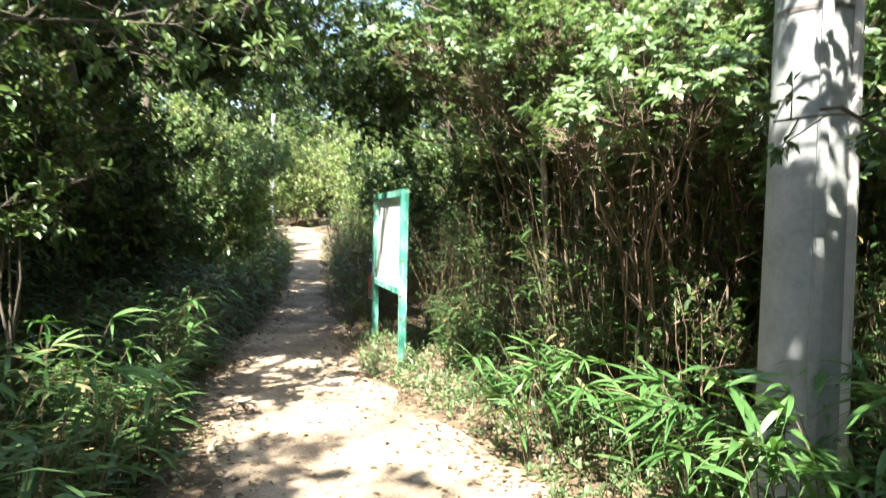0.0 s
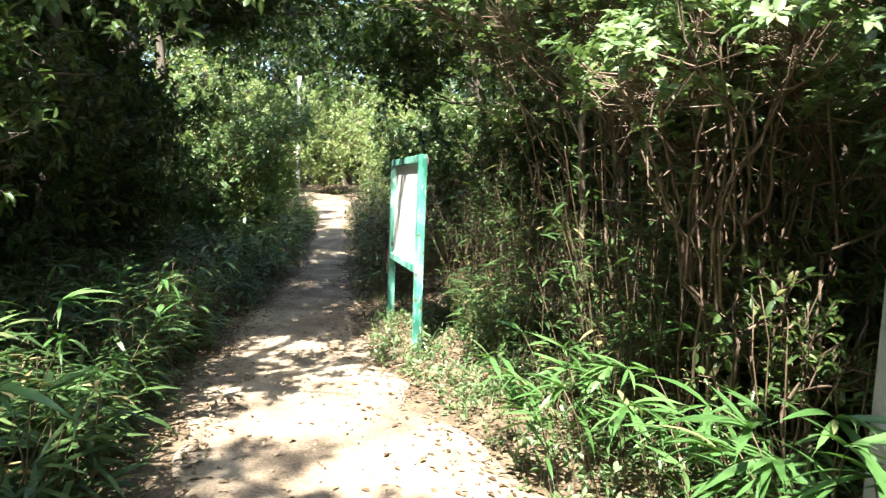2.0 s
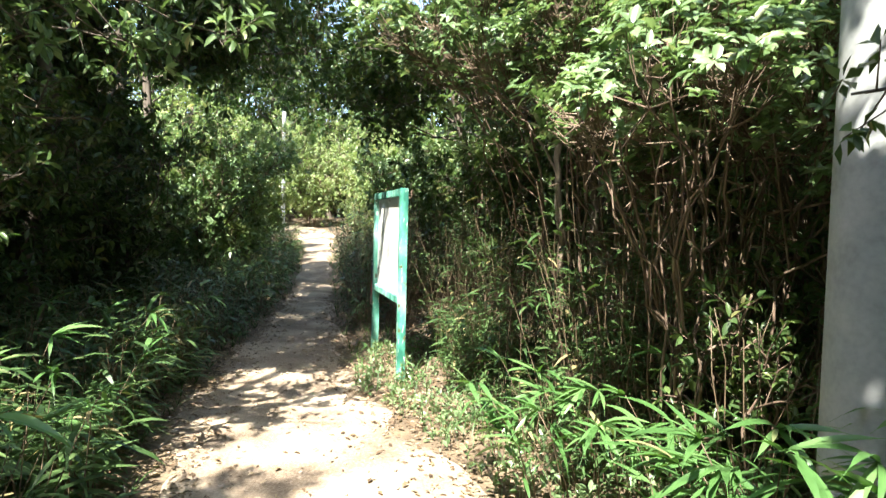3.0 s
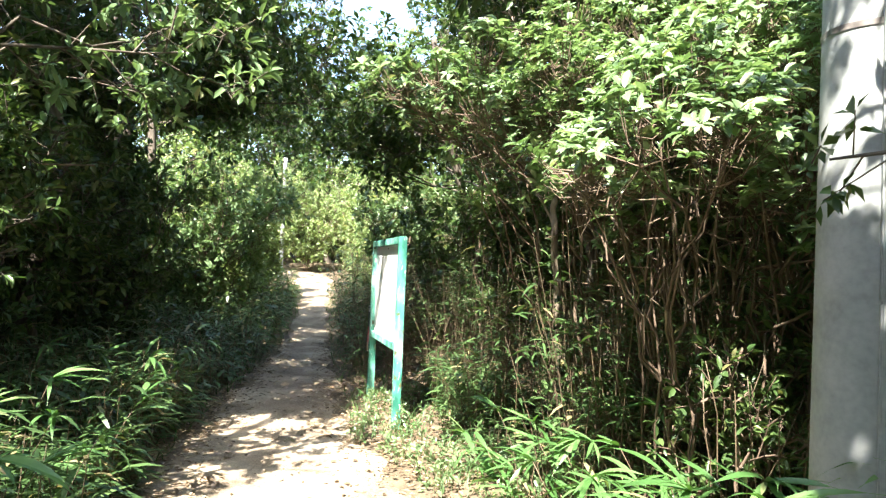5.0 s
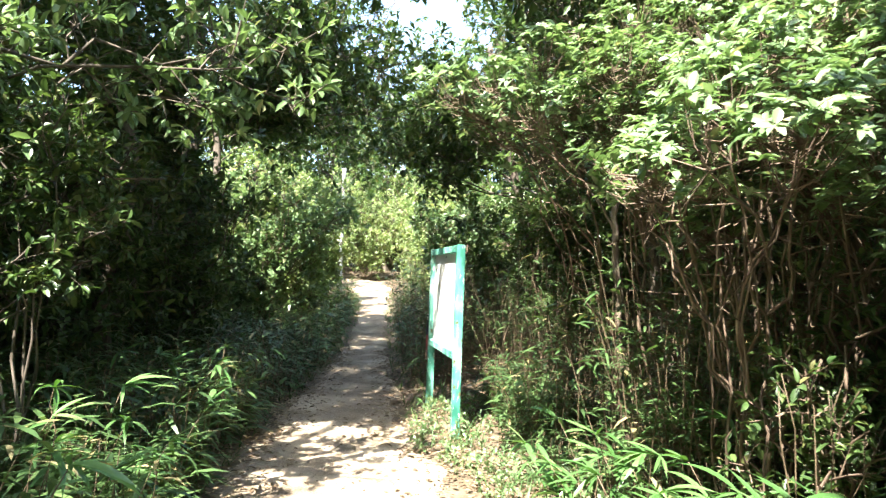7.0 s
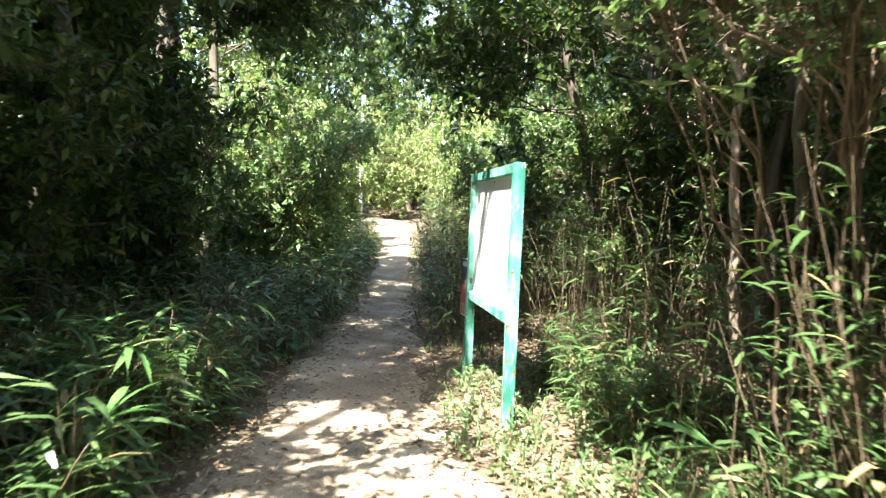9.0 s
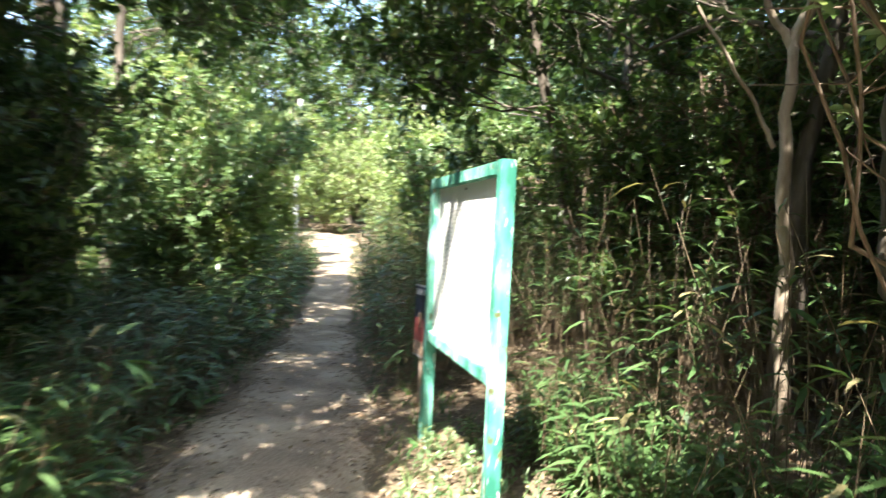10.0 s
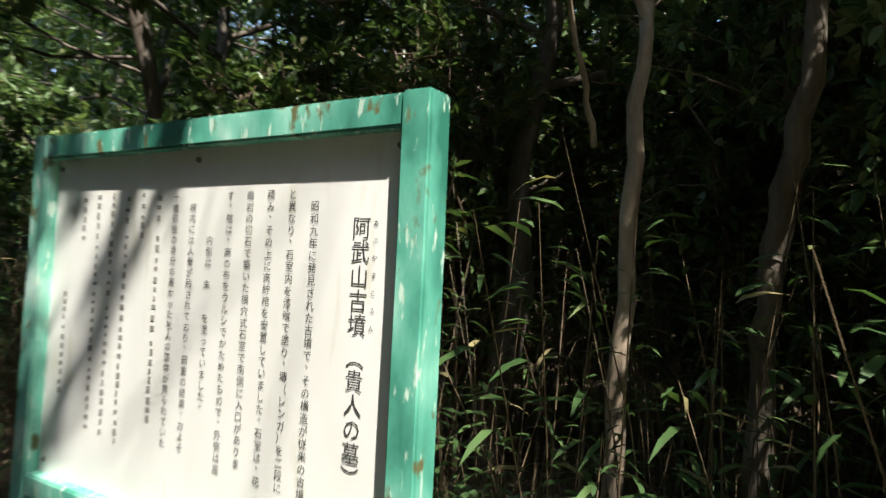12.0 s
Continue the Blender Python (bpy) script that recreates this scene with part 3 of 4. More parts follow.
def tiered_shrub(x, y, cx, cy, a, b, top, drop, pads, stems, stems_r, label, leaf=0.07, twigs=40):
    """A clump of thin forking stems that carries flat tiers of leaf rosettes over bare twigs."""
    reseed(x, y)
    bush = new("shrub")
    twig_rods, tips, axes, trunks = [], [], [], []
    for k in range(stems):
        ang = 2.39996 * k + rng.uniform(-0.4, 0.4)
        fx, fy = x + stems_r * math.cos(ang) * rng.uniform(0.3, 1), y + stems_r * math.sin(ang) * rng.uniform(0.3, 1)
        foot = np.array([fx, fy, float(gz(fx, fy)) - 0.05])
        end = np.array([(fx + cx + 0.5 * a * math.cos(ang)) / 2, (fy + cy + 0.5 * b * math.sin(ang)) / 2, (top - drop) * rng.uniform(0.75, 0.95)])
        Q = bend(foot, end, 9, 0.06)
        trunks.append(Q)
        r = rng.uniform(0.007, 0.014)
        part_tris("stem", tube(Q, np.linspace(r, r * 0.6, 9), 6), STEM_BARK, bush)
    for k in range(pads):
        u, ang = math.sqrt((k + 0.5) / pads), 2.39996 * k + rng.uniform(-0.3, 0.3)
        q = np.array([cx + a * u * math.cos(ang), cy + b * u * math.sin(ang), top - drop * u * u + rng.uniform(-0.4, 0.14)])
        if not far_from_pole(q[0], q[1], 0.42) or (q[0] < 0.7 and q[1] > 3.6 and q[2] < 2.55):
            continue
        T = trunks[int(np.argmin([np.linalg.norm(P[-1, :2] - q[:2]) + rng.uniform(0, 0.5) for P in trunks]))]
        Q = bend(T[int(rng.integers(4, 9))], q - np.array([0, 0, 0.12]), 8, 0.09)
        part_tris("limb", tube(Q, np.linspace(0.008, 0.004, 8), 5), STEM_BARK, bush)
        r = rng.uniform(0.17, 0.36)
        m = int(twigs * (r / 0.3) ** 2)
        rad, th = r * np.sqrt(rng.uniform(0, 1, m)), rng.uniform(0, 6.28, m)
        tip = q + np.stack([rad * np.cos(th), rad * np.sin(th), 0.09 - 0.9 * rad ** 2 / r * rng.uniform(0.5, 1.3, m) + rng.normal(size=m) * 0.04], 1)
        start = Q[6 - rng.integers(0, 2, m)] * 0.6 + q * 0.4 + rng.normal(size=(m, 3)) * 0.02
        mid = (start + tip) / 2 + np.stack([0 * rad, 0 * rad, -0.03 - 0.06 * rng.random(m)], 1)
        twig_rods += [rods(start, mid, 0.0035, 0.0028), rods(mid, tip, 0.0028, 0.0018)]
        tips.append(tip)
        axes.append(unit(np.stack([np.cos(th) * rad / r * 0.5 - 0.1, np.sin(th) * rad / r * 0.5 - 0.2, 0.9 + 0 * rad], 1) + 0.3 * spray(m)))
        lo = Q[rng.integers(3, 7, 5)]
        low = lo + spray(5) * np.array([0.3, 0.3, 0.2])
        twig_rods.append(rods(lo, low, 0.004, 0.002))
        low = low[low[:, 2] > 1.95][:2]
        tips.append(low)
        axes.append(spray(len(low)) * 0.5 + np.array([0, 0, 1.0]))
    tips, axes = np.concatenate(tips), np.concatenate(axes)
    tagged(part_tris("brushwood", joined(twig_rods), STEM_BARK, bush), kind="stuff")
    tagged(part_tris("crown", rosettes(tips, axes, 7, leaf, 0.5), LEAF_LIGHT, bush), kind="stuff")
    return tagged(bush, label, "shrub", "shrubs of the thicket")


def thicket(name, x, y, height, blades, leaf, label, mat=None, low=0.35, width=0.15, culm=0.005):
    """Bamboo grass: thin culms with long blades towards the top."""
    reseed(x[0], y[0])
    n = len(x)
    base = on_ground(x, y, -0.03)
    h = height * rng.uniform(0.45, 1.2, n)
    lean = rng.normal(size=(n, 2)) * 0.17
    top = base + np.stack([lean[:, 0] * h, lean[:, 1] * h, h], 1)
    mid = (base + top) / 2 + np.stack([lean[:, 0], lean[:, 1], 0 * h], 1) * -0.12 * h[:, None]
    u = rng.uniform(low, 1.0, (n, blades))
    p = base[:, None] * (1 - u)[..., None] + top[:, None] * u[..., None]
    a = rng.uniform(0, 2 * math.pi, (n, blades))
    out = np.stack([np.cos(a), np.sin(a), rng.uniform(-0.3, 0.7, (n, blades))], -1).reshape(-1, 3)
    L = leaf * rng.uniform(0.55, 1.25, n * blades)
    start = p.reshape(-1, 3) + unit(out) * (L * 0.25)[:, None]
    V = leaves(BLADE, start, out, np.tile([0, 0, 1.0], (n * blades, 1)) + 0.4 * spray(n * blades), L, width * rng.uniform(0.7, 1.3, n * blades))
    bed = new(name)
    tagged(part_tris("culm_growth", joined([rods(base, mid, culm, culm * 0.9), rods(mid, top, culm * 0.9, 0.002)]), CULM, bed), kind="stuff")
    tagged(part_tris("leaf_growth", V, mat or SASA, bed), kind="stuff")
    return tagged(bed, label, "bamboo grass", kind="stuff")


def scatter(n, x0, x1, y0, y1, keep):
    reseed(x0 + n, y1)
    x, y = rng.uniform(x0, x1, n), rng.uniform(y0, y1, n)
    k = keep(x, y)
    return x[k], y[k]


def off_right(x, y):
    return x - path_x(y) - path_w(y)


def off_left(x, y):
    return path_x(y) - path_w(y) - x


def far_from_pole(x, y, r=0.26):
    return (x - 1.6) ** 2 + (y - 2.99) ** 2 > r * r


def board_clear(x, y):
    """Off the strip on which the board stands and before which one reads it."""
    u = (x - B_L.x) * b_along.x + (y - B_L.y) * b_along.y
    v = -(x - B_L.x) * b_along.y + (y - B_L.y) * b_along.x
    return ~((u > -1.3) & (u < B_W + 1.4) & (v < 0.8) & (v > -1.6))


# thicket of bamboo grass behind and beside the board
def right_growth(x, y):
    return (off_right(x, y) > 0.15) & board_clear(x, y) & (y > 4.9 + 1.2 * np.clip(0.9 - x, 0, 1)) & far_from_pole(x, y)


def in_depth(x, y):
    return (x > -0.35 - 0.1 * (y - 7)) & (y > 7.6 + 0.3 * np.sin(4 * x)) & (y < 12)


x, y = scatter(9000, -3, 7, 4.6, 21, lambda x, y: right_growth(x, y) & ~in_depth(x, y) & ((rng.random(len(x)) < np.where(x < 0.8, 0.45, 0.7)) | (y > 7.2)))
thicket("bamboo_thicket", x, y, 1.45 + 0.15 * smooth(6, 7, y), 14, 0.16, "dense shaded thicket of thin bamboo grass beside the path", low=0.15, culm=0.004)
x, y = scatter(9000, -3, 7, 4.6, 21, lambda x, y: right_growth(x, y) & in_depth(x, y) & (rng.random(len(x)) < 0.55))
thicket("bamboo_thicket", x, y, 1.6, 6, 0.13, "tall thin bamboo grass, bare below, in the wood's shade", low=0.55, culm=0.004)
x, y = scatter(620, 0.9, 2.7, 3.9, 5.2, lambda x, y: (y > 4.85 - 0.35 * x) & far_from_pole(x, y))
thicket("bamboo_thicket", x, y, 1.5, 14, 0.14, "dense shaded bamboo grass among the shrub's stems", low=0.2, culm=0.004)
x, y = scatter(1500, 1.9, 6, 0.5, 5.3, lambda x, y: far_from_pole(x, y, 0.4))
thicket("bamboo_thicket", x, y, 1.3, 12, 0.18, "dense bamboo grass around the utility pole", low=0.15)
def behind_board(x, y):
    u = (x - B_L.x) * b_along.x + (y - B_L.y) * b_along.y
    v = -(x - B_L.x) * b_along.y + (y - B_L.y) * b_along.x
    return (u > 0.1) & (u < B_W + 0.9) & (v > 0.5) & (v < 1.2)


x, y = scatter(1500, -0.9, 1.3, 5.9, 9.4, behind_board)
thicket("bamboo_fringe", x, y, 0.6, 10, 0.15, "leafy low bamboo grass close behind the board", low=0.12, culm=0.003)
# bank on the other side
x, y = scatter(7000, -8, -1, 4.5, 21, lambda x, y: off_left(x, y) > 0.1)
thicket("bamboo_bank", x, y, 0.75, 11, 0.2, "low bamboo grass on the shaded bank along the path", low=0.1)
x, y = scatter(1800, -5, -1, 0.8, 7, lambda x, y: off_left(x, y) > 0.12)
thicket("bamboo_bank", x, y, 0.62, 12, 0.25, "long-leaved bamboo grass leaning over the path's edge", low=0.1, width=0.12)
# the wood's floor beside and behind the start
x, y = scatter(1300, -9, -4.9, 0.9, 5.0, lambda x, y: off_left(x, y) > 0.2)
thicket("bamboo_bank", x, y, 0.6, 9, 0.22, "low bamboo grass under the trees", low=0.1)
x, y = scatter(3000, -9, -1.3, -7, 1.2, lambda x, y: off_left(x, y) > 0.2)
thicket("bamboo_bank", x, y, 0.6, 9, 0.22, "low bamboo grass under the trees", low=0.1)
x, y = scatter(2600, 1.2, 8, -7, 1.0, lambda x, y: off_right(x, y) > 0.25)
thicket("bamboo_bank", x, y, 0.6, 9, 0.22, "low bamboo grass under the trees", low=0.1)
# low growth before the thicket
x, y = scatter(1500, 0.2, 4, 1.8, 6.2, lambda x, y: (off_right(x, y) > 0.38 + 0.3 * rng.random(len(x))) & far_from_pole(x, y))
thicket("bamboo_fringe", x, y, 0.36, 8, 0.15, "low bamboo grass and weeds at the clearing's edge", low=0.1)


# single plants of bamboo grass near the walk, leaf by leaf
def blade_mesh(length, width, droop, twist):
    n = 7
    V, T = [], []
    for k in range(n):
        u = k / (n - 1)
        w = width * (math.sin(math.pi * min(1, u * 1.15 + 0.06)) ** 0.7 if u < 0.85 else (1 - u) / 0.15 * 0.55) * 0.5 + 0.0008
        z = -droop * length * u * u
        for s, lift in ((-1, 0.25 * w), (0, 0.0), (1, 0.25 * w)):
            V.append((length * u * (1 - 0.25 * droop * u), s * w, z + lift + s * twist * w * u))
    for k in range(n - 1):
        for j in range(2):
            a = k * 3 + j
            T += [(a, a + 3, a + 4), (a, a + 4, a + 1)]
    return mesh_tris("leaf", np.array(V), np.array(T), SASA_ONE)


def one_leaf_material():
    m, nt, b = nodes_of("bamboo_grass_blade")
    info = nt.nodes.new("ShaderNodeObjectInfo")
    col = ramp(nt, info.outputs["Random"], [(0.0, (0.07, 0.16, 0.045)), (0.6, (0.11, 0.23, 0.07)), (0.93, (0.16, 0.28, 0.1)), (1.0, (0.32, 0.3, 0.15))])
    col = mixed(nt, 1.0, col, ramp(nt, noise_tex(nt, 60, 3, (0.05, 1, 1)), [(0.3, (0.8, 0.82, 0.8)), (0.7, (1, 1, 1))]), "MULTIPLY")
    nt.links.new(col, b.inputs["Base Color"])
    b.inputs["Roughness"].default_value = 0.38
    tr = nt.nodes.new("ShaderNodeBsdfTranslucent")
    nt.links.new(mixed(nt, 1.0, col, (1.0, 1.15, 0.45), "MULTIPLY"), tr.inputs[0])
    mix = nt.nodes.new("ShaderNodeMixShader")
    mix.inputs[0].default_value = 0.3
    nt.links.new(b.outputs[0], mix.inputs[1])
    nt.links.new(tr.outputs[0], mix.inputs[2])
    nt.links.new(mix.outputs[0], nt.nodes["Material Output"].inputs[0])
    return m


SASA_ONE = one_leaf_material()
BLADES = [blade_mesh(0.24, 0.022, 0.35, 0.2), blade_mesh(0.21, 0.019, 0.15, -0.3), blade_mesh(0.27, 0.025, 0.55, 0.1), blade_mesh(0.18, 0.02, 0.25, 0.4)]


def bamboo_plant(x, y, height, count, label, group, face):
    """One plant of bamboo grass: an arched stalk that ends in a fan of long blades."""
    reseed(x, y)
    z0 = float(gz(x, y))
    plant = new("bamboo_grass")
    plant.location = (x, y, z0)
    a = face + rng.normal() * 0.6
    tip = np.array([math.cos(a) * 0.35 * height, math.sin(a) * 0.35 * height, height])
    Q = bend((0, 0, -0.03), tip, 6, 0.05)
    Q[:, :2] *= (np.linspace(0, 1, 6) ** 0.8)[:, None]
    part_tris("stalk", tube(Q, np.linspace(0.0045, 0.002, 6), 5), CULM, plant)
    for k in range(count):
        u = 1.0 if k < count * 0.6 else rng.uniform(0.5, 0.95)
        i = min(int(u * 5), 4)
        p = Q[i] + (Q[i + 1] - Q[i]) * (u * 5 - i)
        yaw = a + (rng.uniform(-1.3, 1.3) if u == 1.0 else rng.uniform(-2.6, 2.6))
        leaf = new("leaf", BLADES[int(rng.integers(4))])
        leaf.parent = plant
        leaf.matrix_basis = Matrix.Translation(p) @ Matrix.Rotation(yaw, 4, "Z") @ Matrix.Rotation(rng.uniform(-0.75, 0.25), 4, "Y") @ Matrix.Rotation(rng.uniform(-0.5, 0.5), 4, "X") @ Matrix.Scale(rng.uniform(0.75, 1.25) * (0.6 if height < 0.3 else 1), 4)
    return tagged(plant, label, "bamboo grass", group)


RIGHT = ((0.42, 4.95), (0.75, 4.75), (1.05, 4.5), (1.25, 4.9), (0.95, 4.1), (1.3, 4.15), (1.5, 3.9), (1.05, 3.75), (0.6, 5.3), (1.7, 4.5), (1.9, 4.0), (1.25, 3.3), (1.1, 2.9), (1.45, 2.55), (1.75, 2.45), (1.2, 2.35), (0.55, 4.5), (1.95, 3.4), (2.2, 3.0), (2.05, 2.5), (0.8, 5.1), (1.5, 4.75), (-0.2, 6.65), (0.05, 6.8), (-0.58, 7.25), (-0.78, 7.8))
for px_, py_ in RIGHT:
    py_ -= 0.45 if 3.2 < py_ < 5.5 else 0
    h = 0.7 if py_ < 5.2 else 0.42
    bamboo_plant(px_, py_, h * rng.uniform(0.75, 1.15) * (1 if py_ < 6.5 else 0.6 if py_ < 7 else 0.4), 10, "bright green bamboo grass plant at the edge of the clearing", "bamboo grass by the clearing", math.pi * 1.1)
for k in range(36):
    u = (k * 0.618) % 1
    px_, py_ = 1.05 + 0.95 * u, 2.2 + 0.95 * ((k * 0.37) % 1)
    if far_from_pole(px_, py_, 0.24):
        bamboo_plant(px_, py_, rng.uniform(0.6, 0.95), 14, "bright green bamboo grass plant before the utility pole", "bamboo grass by the clearing", math.pi * 1.2)
for k in range(16):
    px_ = 0.55 + 1.2 * ((k * 0.618) % 1)
    bamboo_plant(px_, 4.35 - 0.55 * px_ + 0.5 * ((k * 0.41) % 1), rng.uniform(0.4, 0.62), 12, "bright green bamboo grass plant at the edge of the clearing", "bamboo grass by the clearing", math.pi * 1.1)
LEFT = ((-1.75, 4.0), (-1.95, 4.4), (-2.15, 4.8), (-1.7, 3.5), (-2.0, 3.7), (-2.4, 4.3), (-2.6, 4.9), (-2.3, 5.3), (-2.75, 5.6), (-1.65, 3.0), (-1.9, 3.2), (-2.2, 3.4), (-2.5, 3.8), (-2.45, 5.9), (-2.65, 6.4), (-2.9, 5.1), (-1.6, 2.6), (-2.0, 2.7), (-2.8, 4.4), (-2.55, 6.9))
for px_, py_ in LEFT:
    bamboo_plant(px_, py_, rng.uniform(0.6, 0.95), 11, "shaded long-leaved bamboo grass plant on the bank", "bamboo grass on the bank", -0.3)

# bare dead stems by the utility pole
dead = new("dead_shrub")
dead.location = (1.42, 3.42, float(gz(1.42, 3.42)))
for k in range(8):
    a = 2.4 * k
    P = bend((0.02 * math.cos(a), 0.02 * math.sin(a), -0.05), (0.22 * math.cos(a), 0.2 * math.sin(a), rng.uniform(0.9, 1.4)), 6, 0.08)
    part_tris("stem", tube(P, np.linspace(0.005, 0.002, 6), 6), CULM, dead)
tagged(dead, "bare pale dead stems standing beside the utility pole", "shrub")

# shrubs over the clearing, lit from above
for sx, sy, h in ((1.5, 3.75, 1.3), (1.85, 3.9, 1.5)):
    shrub(sx, sy, h, 0.3, 5, 7, 5, 6, 0.06, LEAF, "small leafy evergreen sprig among the shrub's stems", leafy=0.4, r=0.007)
TIERS = "sunlit shrub with tiers of pale green leaves over bare stems"
tiered_shrub(1.5, 4.3, 1.3, 3.95, 0.9, 0.9, 2.7, 0.55, 42, 14, 0.36, TIERS)
tiered_shrub(1.25, 5.9, 0.5, 5.2, 0.95, 0.8, 3.25, 0.5, 26, 4, 0.25, TIERS)
tiered_shrub(2.5, 4.7, 2.2, 4.3, 1.05, 1.0, 3.4, 0.8, 30, 9, 0.4, TIERS)
tiered_shrub(1.75, 6.1, 1.4, 5.7, 1.1, 0.9, 3.7, 0.7, 28, 6, 0.4, TIERS)
for sx, sy, h, sp, st in ((2.9, 6.9, 3.4, 1.3, 8), (3.0, 5.5, 3.4, 1.6, 10), (3.1, 4.0, 3.0, 1.3, 9)):
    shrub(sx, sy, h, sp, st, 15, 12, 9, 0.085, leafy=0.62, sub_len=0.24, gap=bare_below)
shrub(-2.95, 4.3, 2.55, 0.6, 6, 9, 9, 8, 0.08, LEAF, leafy=0.62, label="small shrub with pale leaf rosettes on the bank", bark=BARK, r=0.012)
for sx, sy, h, sp in ((-4.3, 8.4, 2.5, 1.2), (-4.2, 6.3, 2.3, 1.1), (-5.3, 9.8, 2.8, 1.4), (-5.6, 7.2, 2.8, 1.5),  (-4.6, 4.6, 2.4, 1.2)):
    shrub(sx, sy, h, sp, 9, 13, 9, 8, 0.11, LEAF, "dark evergreen shrub in the shade beside the path", PLAIN, 0.1, bark=BARK)
for sx, sy, h, sp in ((1.7, 9.3, 3.2, 1.0), (2.7, 8.2, 3.0, 1.0), (0.7, 9.9, 2.6, 0.8), (3.3, 9.6, 3.6, 1.2), (2.3, 7.3, 2.9, 0.8), (3.7, 7.2, 3.4, 1.1), (1.6, 11.2, 3.4, 1.1)):
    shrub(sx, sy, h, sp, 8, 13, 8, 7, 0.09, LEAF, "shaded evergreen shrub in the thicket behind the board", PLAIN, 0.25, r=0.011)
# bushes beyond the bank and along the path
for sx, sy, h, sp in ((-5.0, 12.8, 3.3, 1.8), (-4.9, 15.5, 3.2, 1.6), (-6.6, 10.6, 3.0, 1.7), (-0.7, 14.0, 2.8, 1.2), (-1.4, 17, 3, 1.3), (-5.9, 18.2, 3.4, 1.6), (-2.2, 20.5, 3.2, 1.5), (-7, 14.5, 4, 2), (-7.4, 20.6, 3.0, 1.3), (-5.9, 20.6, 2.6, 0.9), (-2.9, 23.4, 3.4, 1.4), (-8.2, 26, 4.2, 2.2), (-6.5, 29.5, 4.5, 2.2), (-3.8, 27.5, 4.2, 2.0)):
    # From y = 14.5 on, the leaf colour has sunlight painted in.
    shrub(sx, sy, h, sp, 10, 15, 8, 8, 0.13, LEAF_LIGHT if sy < 14.5 else LEAF_SUNLIT, shape=PLAIN, leafy=0.12, label="rounded bush of light green leaves at the path's edge")

# the tall trees of the wood
forest_tree(-5.9, 12.0, 9, 0.22, 1.0, 2.2, 18, 10, 9, 9, 0.14, label="tall dark tree clothed in climbing leaves")
# Those with high crowns or behind the start are unseen, added to cast shade.
for tx, ty, h, sp, lo in ((-3.7, 3.0, 8, 2.6, 2.9), (-4.3, 7.4, 8.5, 4.6, 3.6), (-3.4, -0.6, 8, 2.8, 2.9), (-2.3, -3.6, 9, 3.2, 3), (-5.6, 5.0, 8, 2.6, 1.5), (-7.5, 8.4, 9, 3, 1.0), (-0.2, -4.5, 9, 3, 3), (2.5, -2, 8, 2.8, 2.5),
                          (1.9, 9.2, 7, 2.6, 2.2), (4.9, 6.6, 8, 2.8, 1.8), (2.6, 9.9, 6, 2.6, 1.2), (3.2, 11.2, 8, 2.8, 1.5), (0.9, 14.2, 7.5, 2.6, 2.4), (5.4, 9.5, 9, 3, 1.2), (5.2, 3.4, 8, 2.8, 1.8), (0.9, 12.4, 8, 2.8, 1.2), (3.0, 5.9, 9, 4.6, 4.2), (3.3, 4.6, 9, 4.6, 5.0), (-3.3, 2.2, 9, 4.4, 4.6), (2.4, -1.2, 9, 4.2, 4.4), (-4.7, 5.7, 8, 2.6, 3.6)):
    forest_tree(tx, ty, h, 0.085, lo, sp, 15, 10, 9, 10, 0.14)


# trees along given lines: most with trunks seen close, some unseen, for shade
def drawn_tree(lines, radii, leaf_lines, label, bark=None, subs=8, leaf=0.11, gap=True):
    """A tree along given trunk and branch lines."""
    reseed(lines[0][0][0], lines[0][0][1])
    tree = new("tree")
    for k, (P, r) in enumerate(zip(lines, radii)):
        P = np.array(P, float)
        u = np.linspace(0, len(P) - 1, 4 * len(P))
        Q = np.stack([np.interp(u, range(len(P)), P[:, c]) for c in range(3)], 1)
        Q[1:-1] += rng.normal(size=(len(Q) - 2, 3)) * r * 0.25
        part_tris("trunk" if k == 0 else "limb", tube(Q, np.linspace(r, r * 0.55, len(Q)), 10), bark or BARK, tree)
    grown = [bend(a, b, 6, 0.15) for a, b in leaf_lines]
    for Q in grown:
        part_tris("limb", tube(Q, np.linspace(0.015, 0.006, 6), 6), bark or BARK, tree)
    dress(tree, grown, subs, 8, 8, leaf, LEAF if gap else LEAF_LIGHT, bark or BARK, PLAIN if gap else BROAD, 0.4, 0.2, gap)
    return tagged(tree, label, "tree", "trees of the wood")


drawn_tree([[(1.32, 7.75, -0.1), (1.22, 7.65, 1.0), (1.13, 7.55, 2.0), (1.115, 7.51, 2.63)], [(1.115, 7.51, 2.6), (1.25, 7.45, 3.0), (1.4, 7.4, 4.2)], [(1.115, 7.51, 2.6), (0.98, 7.55, 2.85), (0.7, 7.6, 4.2)], [(1.16, 7.78, 2.1), (1.02, 7.74, 2.35), (0.62, 7.6, 2.85)]],
           (0.05, 0.035, 0.025, 0.016), [((1.4, 7.4, 4.1), (2.4, 7.6, 5.2)), ((1.4, 7.4, 4.1), (1.2, 6.8, 5.4)), ((0.7, 7.6, 4.1), (0.0, 8.4, 5.0)), ((0.7, 7.6, 4.1), (0.8, 8.6, 5.2)), ((1.3, 7.45, 3.4), (2.2, 8.2, 4.0))], "slender forked tree with pale smooth bark", PALE_BARK)
